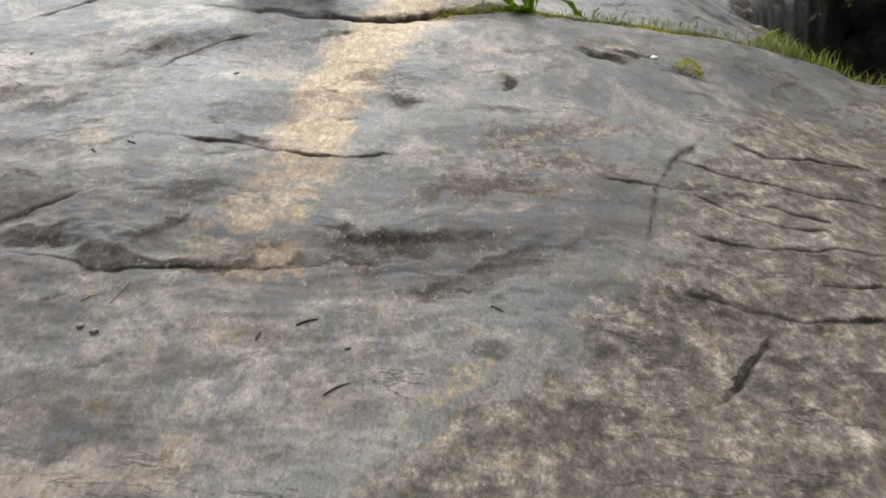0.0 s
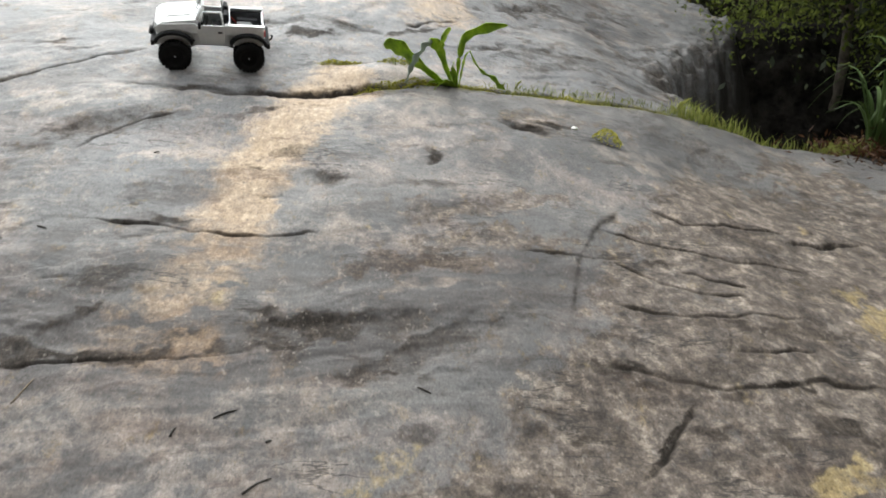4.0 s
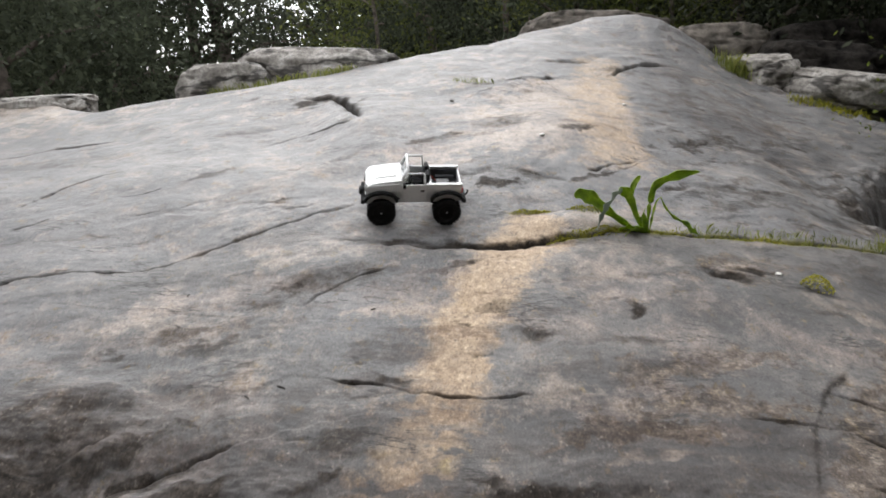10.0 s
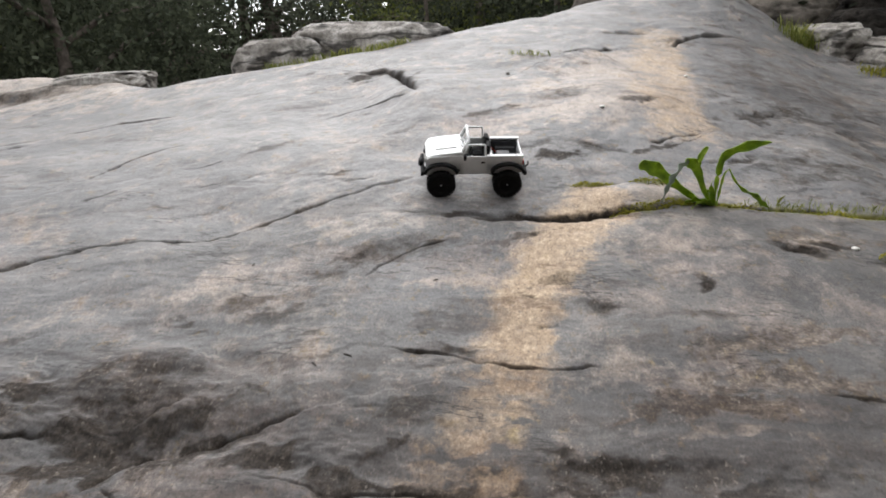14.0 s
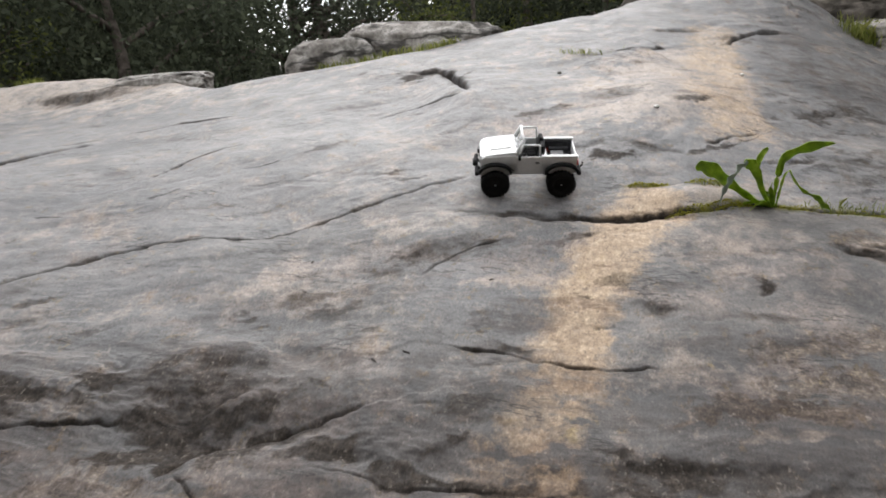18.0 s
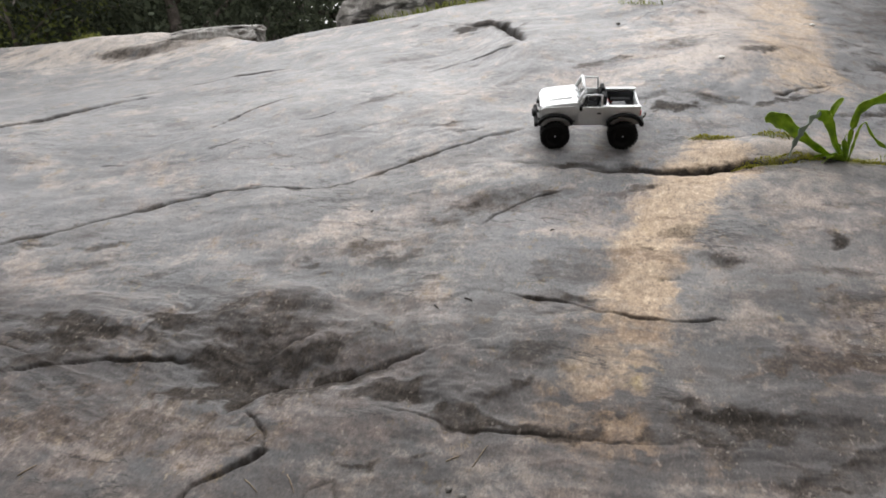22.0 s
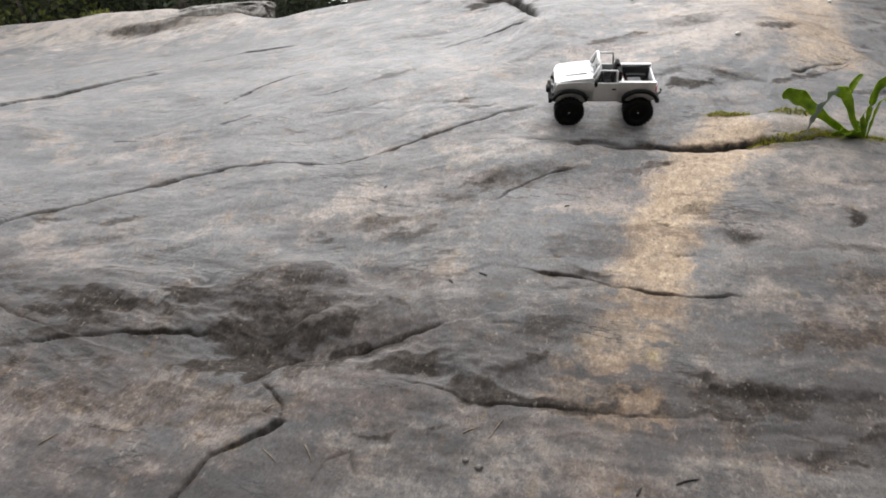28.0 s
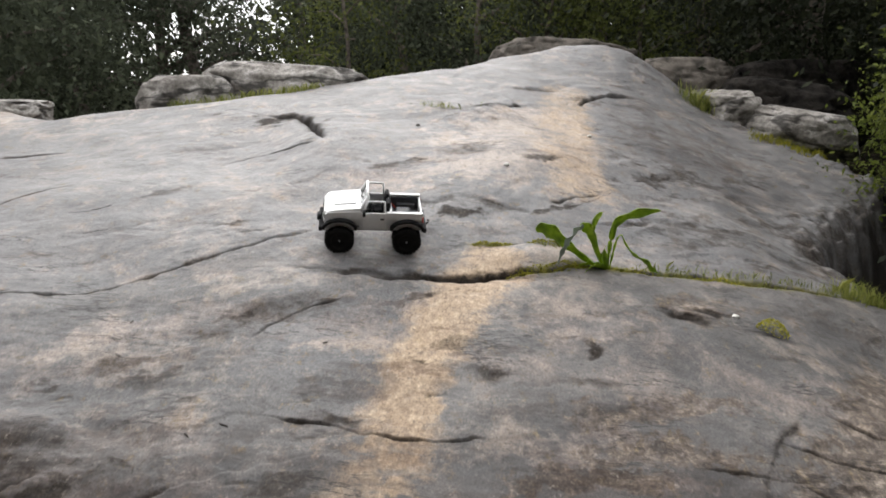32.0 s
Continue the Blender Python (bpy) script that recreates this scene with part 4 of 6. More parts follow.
    daub("dark", 0.52, 2.36, 0.06, 0.015, -10, 1)
    daub("dark", -3.6, 4.12, 0.35, 0.05, 10, 0.8)
    daub("dark", 0.35, 2.62, 0.12, 0.03, 0, 0.7)
    daub("dark", 1.2, 2.5, 0.3, 0.1, -20, 0.5)
    streak, brown, dark, pale, wisp, pink, yellow = (layer[k] for k in ("streak", "brown", "dark", "pale", "wisp", "pink", "yellow"))
    dark = np.maximum(dark, scars(gx, gy)[1])
    dark = np.maximum(dark, 0.55 * step(fbm(p * 3.4, q * 8, 4, 251), 0.2, 0.5) * step(Y, 2.5, 2.8) * step(X + 0.3 * fbm(X * 1.5, Y * 1.5, 2, 271), 0.35, 0.75))
    # wisps along the foliation everywhere, and more of them on the shoulder
    strand = step(fbm(p * 2.4, q * 11, 4, 261, 0.55), 0.18, 0.55) * step(fbm(X * 0.9, Y * 0.9, 2, 311), -0.3, 0.2)
    wisp = np.maximum(wisp, 0.55 * strand)
    # dull stain over the foot of the slope, with a torn upper edge; weaker sheen painted in
    foot = 1 - step(Y - 0.12 * X + 0.25 * torn + 0.3 * fbm(X * 1.3, Y * 1.3, 2, 331), 1.5, 2.0)
    foot = np.maximum(foot, step(X + 0.1 * torn, -0.28, -0.1) * (1 - step(Y + 0.2 * torn, 1.6, 2.1)) * (1 - step(X, 0.35, 0.6)))
    wisp = np.maximum(wisp, (0.62 + 0.5 * step(fbm(X * 2.1, Y * 4.2, 4, 341), -0.3, 0.5)) * foot * (1 - 0.85 * shoulder) * (1 - 0.75 * blob(X, Y, -0.02, 1.03, 0.38, 0.2, 25)))
    dark = np.maximum(dark, 0.55 * step(fbm(X * 3, Y * 10, 4, 191), 0.3, 0.6) * brown)
    pink = np.maximum(pink, 0.5 * step(fbm(X * 1.6 + 3, Y * 3.2, 3, 201), 0.05, 0.45) * step(-Y, -2.6, -2.2))
    pale = np.maximum(pale, 0.3 * step(fbm(X * 1.2, Y * 2.5, 3, 111), 0.1, 0.5))
    dirt_shade, moss = np.zeros_like(X), np.zeros_like(X)
    sx, sy = X + 0.007 * fbm(X * 5, Y * 5, 3, 40) + 0.3 * (gx - X), Y + 0.007 * fbm(X * 5, Y * 5, 3, 50) + 0.3 * (gy - Y)
    for pts, depth, width, lift in CRACKS:
        us, vs = [c[0] for c in pts], [c[1] for c in pts]
        near = (X > min(us) - 0.2) & (X < max(us) + 0.2) & (Y > min(vs) - 0.2) & (Y < max(vs) + 0.2)
        d, side, along = near_line(sx[near], sy[near], pts)
        fade, w = uneven(along, depth, width, pts)
        dirt_shade[near] = np.maximum(dirt_shade[near], min(0.97, depth / 0.007) * np.clip(1.3 * fade, 0, 1) * np.exp(-(d / ((1.25 if depth > 0.04 else 0.85) * w)) ** (4 if depth > 0.04 else 2)))
        dark[near] = np.maximum(dark[near], 0.7 * fade * np.exp(-(d / (3 * w)) ** 2))
    # dark spots; the long fourth one paints the shadow under the ledge lip
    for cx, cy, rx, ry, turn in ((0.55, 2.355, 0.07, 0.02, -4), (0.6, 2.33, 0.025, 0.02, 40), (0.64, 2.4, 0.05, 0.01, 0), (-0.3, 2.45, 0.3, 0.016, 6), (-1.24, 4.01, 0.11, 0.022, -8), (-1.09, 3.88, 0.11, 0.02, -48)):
        dirt_shade = np.maximum(dirt_shade, 0.95 * blob(sx, sy, cx, cy, rx, ry, turn))
    dirt_shade = np.maximum(dirt_shade, 0.8 * blob(sx, sy, 0.83, 2.325, 0.075, 0.022, -5))
    d, side, along = near_line(X, Y, LEDGE[4:])
    moss = 0.8 * np.exp(-(d / 0.02) ** 2) * step(fbm(X * 9, Y * 9, 3, 121), -0.3, 0.2)
    moss = np.maximum(moss, 0.7 * blob(X, Y, -0.11, 2.68, 0.06, 0.012, 15))
    # black faces below the rim: damp rock, with the hollow's shade painted in
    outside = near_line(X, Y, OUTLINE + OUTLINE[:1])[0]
    dirt_shade = np.maximum(dirt_shade, np.where(inside(X, Y, OUTLINE), 0, step(outside + 0.08 * fbm(X * 9, Y * 9, 4, 281), -0.02, 0.13)) * np.where(X > 0, 0.96, 0.5))
    dirt_shade = np.maximum(dirt_shade, 0.97 * inside(X, Y, [(2.02, 2.9), (2.12, 2.8), (2.42, 2.55), (3.4, 1.4), (4.4, 1.4), (4.4, 3.8), (2.2, 3.8)]))
    # darker rim beside the hollow, its shade put into the colour
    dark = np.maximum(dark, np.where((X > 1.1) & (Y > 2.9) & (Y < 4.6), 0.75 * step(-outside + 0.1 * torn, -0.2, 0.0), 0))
    # how pale the rock is: dry skin above the joints, plus painted sheen
    d, side, along = near_line(X, Y, LONG[:-2] + [(-0.75, 2.45)] + LEDGE[1:] + [(2.5, 2.9)])
    bare = np.where(side > 0, 0.4 + 0.08 * step(d + 2 * wob, -0.04, 0.16) - 0.12 * step(Y, 3.0, 4.2), np.maximum(0.42 * blob(X, Y, -1.8, 1.75, 0.9, 0.42, 15), 0.6 * blob(X, Y, -0.56, 2.06, 0.45, 0.3, 20)))
    for label, values in (("stain", (streak, brown, dark, pale)), ("tint", (wisp, pink, yellow, X * 0 + 1)), ("grime", (dirt_shade, moss, bare, X * 0 + 1))):
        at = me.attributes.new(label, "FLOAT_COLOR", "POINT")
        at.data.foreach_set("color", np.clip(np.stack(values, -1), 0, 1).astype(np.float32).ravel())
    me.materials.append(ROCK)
    return tagged(new("rock_outcrop", me), "broad grey gneiss outcrop with tan streaks and cracks", "rock", kind="structure")


build_rock()


def at_rock(x, y):
    return float(rock_height(np.array([x]), np.array([y]))[0])


# ---- ground to the horizon ----
def ground_height(x, y):
    z = -0.25 + 0.06 * fbm(x * 0.7, y * 0.7, 3, 131) - 1.0 * blob(x, y, 2.1, 3.6, 0.8, 0.7)
    z = z + 1.5 * blob(x, y, 6.0, 8.0, 3.2, 3.5) + 0.45 * blob(x, y, 3.2, 2.6, 0.9, 1.2) + 0.9 * blob(x, y, 1.2, 8.2, 2.5, 1.6)
    z = z - 0.9 * (1 - step(y, -0.5, 1.8)) * step(y, -6, -2) * (1 - step(x, 4.5, 8)) * step(x, -13, -8.5)
    r = np.hypot(x, y)
    az = np.degrees(np.arctan2(-x, y))
    ridge = step(r, 20, 34) * (5.5 + 1.5 * fbm(x * 0.08, y * 0.08, 3, 161)) * (1 - step(az, 9, 15) * (1 - step(az, 29, 34)))
    return z + ridge + 0.4 * fbm(x * 0.1, y * 0.1, 3, 141) * step(r, 6, 20) - 1.0 * step(r, 7, 25)


def build_ground():
    rs = np.concatenate([np.linspace(0.0, 12, 90), np.geomspace(12.4, 900, 70)])
    an = np.linspace(0, 2 * np.pi, 181)[:-1]
    Rr, A = np.meshgrid(rs, an, indexing="ij")
    X, Y = Rr * np.cos(A), 3 + Rr * np.sin(A)
    Z = ground_height(X, Y)
    nv = X.size
    me = bpy.data.meshes.new("ground")
    me.vertices.add(nv)
    me.vertices.foreach_set("co", np.stack([X, Y, Z], -1).astype(np.float32).ravel())
    i = np.arange(nv, dtype=np.int32).reshape(X.shape)
    j = np.roll(i, -1, 1)
    f = np.stack([i[:-1], i[1:], j[1:], j[:-1]], -1).reshape(-1, 4)
    me.loops.add(f.size)
    me.loops.foreach_set("vertex_index", f.ravel())
    me.polygons.add(len(f))
    me.polygons.foreach_set("loop_start", np.arange(0, f.size, 4, dtype=np.int32))
    me.update(calc_edges=True)
    me.shade_smooth()
    me.materials.append(SOIL)
    tagged(new("ground", me), "dark soil covered in leaf litter", "ground", kind="structure")


build_ground()


# ---- boulders ----
def boulder(at, size, turn, seed, label, tilt=(0, 0), flat=0.0, name="boulder", mat=None):
    bm = bmesh.new()
    bmesh.ops.create_icosphere(bm, subdivisions=5, radius=1)
    o = Vector((seed * 3.7, seed * 1.9, seed * 5.1))
    rng = random.Random(seed)
    planes = [(Vector((rng.gauss(0, 1), rng.gauss(0, 1), rng.gauss(0.1, 0.8))).normalized(), rng.uniform(0.62, 0.92)) for _ in range(13)]
    for v in bm.verts:
        p = v.co.copy()
        # broken faces
        cut = min([1.0] + [d / max(p.dot(w), 0.05) for w, d in planes])
        p = p * (0.25 + 0.75 * cut)
        h = 0.12 * noise.fractal(p * 1.3 + o, 1.0, 2.0, 3) + 0.07 * (1 - 2 * abs(noise.noise(p * 2.6 + o))) + 0.03 * noise.fractal(p * 8 + o, 1.0, 2.0, 4)
        h -= 0.13 * max(0.0, 1 - abs(noise.noise(Vector((p.x, p.y, p.z * 1.8)) * 1.7 + o)) * 11) + 0.02 * abs(noise.noise(p * 5 + o))
        q = p * (1.13 + h)
        q.x, q.y, q.z = (math.copysign(abs(q[k]) ** 0.8, q[k]) for k in range(3))
        if q.z > 1 - flat:
            q.z = 1 - flat + 0.25 * (q.z - 1 + flat)
        v.co = Vector((q.x * size[0], q.y * size[1], q.z * size[2]))
    for f in bm.faces:
        f.smooth = True
    me = bpy.data.meshes.new(name)
    bm.to_mesh(me)
    bm.free()
    me.materials.append(mat or BOULDER)
    ob = new(name, me)
    ob.matrix_world = pose(*at, *tilt, turn)
    return tagged(ob, label, "boulder", "boulders round the outcrop")


boulder((-2.08, 4.75, 1.19), (0.3, 0.28, 0.22), 10, 1, "rounded grey lichened boulder on the rim of the outcrop")
boulder((-1.46, 4.98, 1.25), (0.58, 0.3, 0.24), -6, 2, "long pale cracked boulder with grass at its foot", (0, 4))
boulder((-1.15, 4.82, 1.25), (0.34, 0.12, 0.1), -12, 3, "low broken slab lying against a pale boulder", (0, 6))
boulder((-1.72, 4.72, 1.2), (0.13, 0.1, 0.08), 20, 13, "small broken block at the foot of a boulder")
boulder((-3.25, 4.4, 1.16), (0.38, 0.22, 0.12), -6, 4, "flat weathered slab lying on the rim", flat=0.3)
boulder((1.77, 5.9, 1.15), (0.25, 0.3, 0.2), 25, 5, "grey split boulder beside a tuft of grass")
boulder((2.28, 5.65, 1.03), (0.44, 0.34, 0.2), -12, 6, "pale flat-topped boulder over a mossy joint", (0, 10), flat=0.2)
# the dark rock colours below carry the shade of trees and bushes
boulder((2.5, 6.3, 1.1), (0.6, 0.4, 0.3), -10, 15, "low brown slab behind split boulders, darkened for tree shade", (0, 8), mat=SHADEROCK)
boulder((1.62, 6.75, 1.36), (0.5, 0.3, 0.26), 5, 7, "grey broken boulder behind the crest, darkened for shade", mat=DIMROCK)
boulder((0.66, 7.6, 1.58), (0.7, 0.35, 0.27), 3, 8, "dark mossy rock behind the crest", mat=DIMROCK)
boulder((2.75, 7.1, 1.3), (0.8, 0.4, 0.36), 10, 9, "brown shaded boulder under the trees", mat=SHADEROCK)
boulder((3.35, 3.75, 0.1), (0.2, 0.2, 0.26), 40, 10, "upright brown rock beside strap-leaved plants", mat=SHADEROCK)
boulder((2.9, 4.85, 0.15), (1.0, 0.5, 0.6), -10, 11, "rock at the back of a hollow, blackened for its shade", mat=SHADEROCK)
boulder((2.9, 3.9, -0.45), (0.45, 0.4, 0.42), 60, 12, "rock in a shaded hollow, blackened for the shade", mat=SHADEROCK)


# ---- leaves, grass and trees ----
def leaf_quads(rng, centres, size, spread, aspect=2.2, droop=0.3):
    """Small folded leaves scattered round the centres: array (n, 4, 3)."""
    n = len(centres)
    p = centres + rng.normal(0, 1, (n, 3)) * spread
    d = rng.normal(0, 1, (n, 3))
    d[:, 2] -= droop
    d /= np.linalg.norm(d, axis=1, keepdims=True)
    s = np.cross(d, rng.normal(0, 1, (n, 3)))
    s /= np.linalg.norm(s, axis=1, keepdims=True) + 1e-9
    L = (size * rng.uniform(0.6, 1.3, n))[:, None]
    w = L / aspect
    return np.stack([p, p + d * L * 0.45 + s * w * 0.5, p + d * L, p + d * L * 0.5 - s * w * 0.5], 1)


def tree(at, height, spread, seed, mat, label, leaves=5000, leaf=0.09, trunk=0.09, lean=(0, 0), low=0.15, clumps=70, kind="tree", aspect=2.2, limbs=9, clump=0.22):
    rng = np.random.default_rng(seed)
    t = thing(kind, pose(*at), label, kind, "trees round the clearing" if kind == "tree" else "bushes beside the outcrop")
    n = 9
    pts = [(lean[0] * (k / n) * height + 0.05 * height * 0.3 * math.sin(seed + k), lean[1] * (k / n) * height + 0.04 * height * 0.3 * math.cos(seed * 2 + k), height * 0.85 * k / n) for k in range(n + 1)]
    part("trunk", tube(pts, [trunk * (1 - 0.85 * k / n) + 0.01 for k in range(n + 1)], 9), BARK, t)
    tips = []
    for b in range(limbs):
        k = rng.uniform(max(low, 0.12), 0.95)
        i = k * n
        base = Vector(pts[int(i)]).lerp(Vector(pts[min(int(i) + 1, n)]), i - int(i))
        a = b * 2.4 + rng.uniform(-0.4, 0.4)
        reach = spread * rng.uniform(0.6, 1.0) * math.sqrt(max(0.15, 1 - (1.4 * (k - 0.45)) ** 2))
        end = base + Vector((math.cos(a) * reach, math.sin(a) * reach, reach * rng.uniform(0.1, 0.6)))
        bend = base.lerp(end, 0.5) + Vector((0, 0, 0.12 * reach))
        part("limb", tube([base, base.lerp(bend, 0.6), bend, end], [trunk * 0.4, trunk * 0.3, trunk * 0.22, 0.006], 6), BARK, t)
        tips += [tuple(bend.lerp(end, q)) for q in (0.1, 0.5, 0.9, 1.1)]
    cs = []
    for c in range(clumps):
        if c < len(tips):
            cs.append(tips[c])
        else:
            h = rng.uniform(low, 1.0)
            r = spread * math.sqrt(max(0.02, 1 - (2 * (h - 0.5)) ** 2)) * math.sqrt(rng.uniform(0.1, 1.0))
            a = rng.uniform(0, 6.283)
            cs.append((lean[0] * h * height + r * math.cos(a), lean[1] * h * height + r * math.sin(a), h * height))
    cs = np.array(cs)
    pick = cs[rng.integers(0, len(cs), leaves)]
    sizes = clump * spread * rng.uniform(0.6, 1.2, (leaves, 1))
    part("crown", quads("crown", leaf_quads(rng, pick, leaf, sizes, aspect), mat), mat, t)
    return t


def ground_at(x, y):
    return float(ground_height(np.array([x]), np.array([y]))[0])


def place(azimuth, distance):
    """Place on the ground, by degrees to the left of straight ahead and metres."""
    x, y = -distance * math.sin(radians(azimuth)), distance * math.cos(radians(azimuth))
    return x, y, ground_at(x, y) - 0.15


def planted(az, dist, high, wide, seed, mat, label, leaves, leaf, low, trunk, kind):
    """A tree or bush by its bearing and distance."""
    tree(place(az, dist), high, wide, seed, mat, label, int(1.7 * leaves), 0.85 * leaf, trunk, (-0.22, 0.0) if seed == 6 else (0.02 * (seed % 3 - 1), 0), low, 80, kind, clump=0.15 if mat is LEAF_GUM else 0.2)


planted(57, 9.5, 3.5, 1.9, 1, LEAF_OLIVE, "dense dark-leaved tree beyond the rim", 7000, 0.11, 0.05, 0.12, "tree")
planted(47, 10.5, 3.8, 2.1, 2, LEAF_OLIVE, "dense dark-leaved tree beyond the rim", 9000, 0.11, 0.05, 0.14, "tree")
planted(38, 9.0, 3.5, 1.6, 3, LEAF_OLIVE, "rounded dark-leaved tree with a dense crown", 9000, 0.1, 0.05, 0.12, "tree")
planted(31, 12.5, 4.4, 1.8, 4, LEAF_OLIVE, "tall dark tree with a leafy crown", 7000, 0.11, 0.08, 0.14, "tree")
planted(25, 13.0, 5.0, 1.7, 5, LEAF_GUM, "open gum tree with sky between its leaves", 7500, 0.09, 0.1, 0.16, "tree")
planted(20, 12.0, 5.2, 1.4, 6, LEAF_GUM, "leaning gum tree with an open crown", 6000, 0.09, 0.15, 0.17, "tree")
planted(15, 14.0, 5.0, 1.7, 7, LEAF_GUM, "open gum tree with sky between its leaves", 8500, 0.09, 0.08, 0.15, "tree")
planted(12, 10.0, 3.6, 1.2, 8, LEAF_YELLOW, "yellow-green bush behind the crest", 3600, 0.08, 0.03, 0.05, "bush")
planted(7, 12.0, 4.4, 1.8, 9, LEAF_OLIVE, "tall dark tree behind the crest", 7000, 0.11, 0.05, 0.13, "tree")
planted(1, 11.0, 4.0, 1.8, 10, LEAF_OLIVE, "grey-green tree behind the crest", 7000, 0.1, 0.05, 0.12, "tree")
planted(-4, 10.0, 3.4, 1.3, 11, LEAF_YELLOW, "yellow-green bush behind the crest", 4200, 0.08, 0.03, 0.06, "bush")
planted(-9, 11.5, 5.5, 2.0, 12, LEAF_OLIVE, "dense olive-leaved tree beyond the rocks", 8000, 0.11, 0.04, 0.13, "tree")
planted(-11, 9.6, 2.9, 1.0, 17, LEAF_YELLOW, "yellow-green bush behind split boulders", 3600, 0.08, 0.05, 0.05, "bush")
planted(-16, 10.0, 4.6, 1.9, 13, LEAF_SHADED, "dense tree beyond the rocks, leaves darkened for shade", 8000, 0.11, 0.04, 0.13, "tree")
planted(-23, 9.0, 4.4, 1.8, 14, LEAF_SHADED, "dense tree beyond the rocks, leaves darkened for shade", 8000, 0.1, 0.04, 0.13, "tree")
planted(-31, 8.0, 4.4, 1.8, 15, LEAF_SHADED, "dense tree on a shaded bank, leaves darkened for the shade", 8000, 0.1, 0.04, 0.12, "tree")
planted(-40, 7.0, 4.2, 1.8, 16, LEAF_SHADED, "dense tree on a shaded bank, leaves darkened for the shade", 8000, 0.1, 0.04, 0.12, "tree")

# bush that hangs over the dark hollow beside the outcrop
tree((3.05, 4.4, 0.0), 1.9, 0.8, 31, LEAF_HANG, "light green bush hanging over a dark hollow", 22000, 0.038, 0.03, (-0.08, -0.1), 0.36, 110, "bush", clump=0.16)
tree((3.6, 3.7, 0.0), 2.6, 1.2, 32, LEAF_SHADED, "bush beside the hollow, leaves darkened for shade", 11000, 0.05, 0.04, (0, 0), 0.1, 60, "bush")
tree((3.75, 5.4, 0.2), 2.4, 0.9, 33, LEAF_YELLOW, "light green bush beside shaded boulders", 6000, 0.045, 0.04, (-0.05, 0), 0.1, 60, "bush")
tree((-6.3, 5.6, -0.1), 2.0, 0.9, 34, LEAF_YELLOW, "light green shrub beyond the rim", 3000, 0.06, 0.03, (0, 0), 0.1, 50, "bush")


# unseen tall trees added at the camera's back, to block sky light from behind
for k, (x, y, high, wide, lean) in enumerate(((-5.5, -4.0, 7.5, 2.6, (0.02, 0.04)), (-2.6, -5.0, 8.5, 2.6, (0.03, 0.08)), (0.4, -4.6, 8.0, 2.6, (0.03, 0.1)), (3.2, -4.2, 8.0, 2.6, (-0.02, 0.08)),
                                              (5.6, -2.4, 7.5, 2.5, (-0.03, 0.04)), (6.8, 0.6, 7.0, 2.4, (0.0, 0.0)), (-8.5, -1.0, 6.0, 2.2, (0.0, 0.0)))):
    tree((x, y, ground_at(x, y) - 0.2), high, wide, 60 + k, LEAF_SHADED, "unseen tall tree added to block sky behind the camera", 8000, 0.32, 0.2, lean, 0.3, 110, "tree", 2.0)


def far_woods():
    rng = np.random.default_rng(77)
    cs = []
    for k in range(1300):
        az = rng.uniform(-75, 80)
        if 15 < az < 28 and rng.uniform() < 0.93:
            continue
        d = rng.uniform(16, 24)
        cs.append((-d * math.sin(radians(az)), d * math.cos(radians(az)), rng.uniform(-1.2, 5.6)))
    cs = np.array(cs)
    pick = cs[rng.integers(0, len(cs), 120000)]
    me = quads("far_woods", leaf_quads(rng, pick, 0.34, 0.75, 1.6), LEAF_SHADED)
    tagged(new("far_woods", me), "dark distant woodland foliage", "woods", kind="stuff")


far_woods()


def strap_leaf(points, width, fold=0.35, twist=0.0, wave=0.0, seg=18, tip=0.5, face=0.0, late=False):
    """A long leaf along a bent midrib, keeled, with a width that swells and tapers to a point."""
    pts = [Vector(p) for p in points]
    verts, faces = [], []
    n = len(pts) - 1
    mids = []
    for i in range(seg + 1):
        s = i / seg * n
        k = min(int(s), n - 1)
        t = s - k
        p0, p1, p2, p3 = pts[max(k - 1, 0)], pts[k], pts[k + 1], pts[min(k + 2, n)]
        mids.append(0.5 * ((2 * p1) + (p2 - p0) * t + (2 * p0 - 5 * p1 + 4 * p2 - p3) * t * t + (3 * p1 - p0 - 3 * p2 + p3) * t ** 3))
    for i, p in enumerate(mids):
        d = (mids[min(i + 1, seg)] - mids[max(i - 1, 0)]).normalized()
        s = d.cross(Vector((0.05, 0.02, 1)))
        if s.length < 0.1:
            s = Vector((1, 0, 0))
        s.normalize()
        s = Matrix.Rotation(face + twist * i / seg, 3, d) @ s
        up = s.cross(d)
        f = i / seg
        w = width * (0.45 + 0.55 * math.sin(math.pi * min(1, f / 0.9) ** 0.8)) * min(1, (1 - f) / tip + 0.02) * 0.5 + 0.0006
        if late:
            w = width * 0.5 * (0.28 + 0.72 * min(1, max(0, (f - 0.12) / 0.6)) ** 1.2) * min(1, (1 - f) / 0.16) ** 0.6 + 0.0006
        rip = wave * math.sin(i * 1.3) * w
        for a, h in ((-1, fold * w + rip), (-0.5, 0.3 * fold * w), (0, 0), (0.5, 0.3 * fold * w), (1, fold * w - rip)):
            verts.append(p + s * a * w + up * h)
        for a, h in ((1, fold * w - rip), (0, 0), (-1, fold * w + rip)):
            verts.append(p + s * a * w * 0.97 + up * (h - 0.0012))
    m = 8
    for i in range(seg):
        for k in range(m):
            faces.append((i * m + k, i * m + (k + 1) % m, (i + 1) * m + (k + 1) % m, (i + 1) * m + k))
    faces += [tuple(range(m))[::-1], tuple(range(seg * m, seg * m + m))]
    return verts, faces


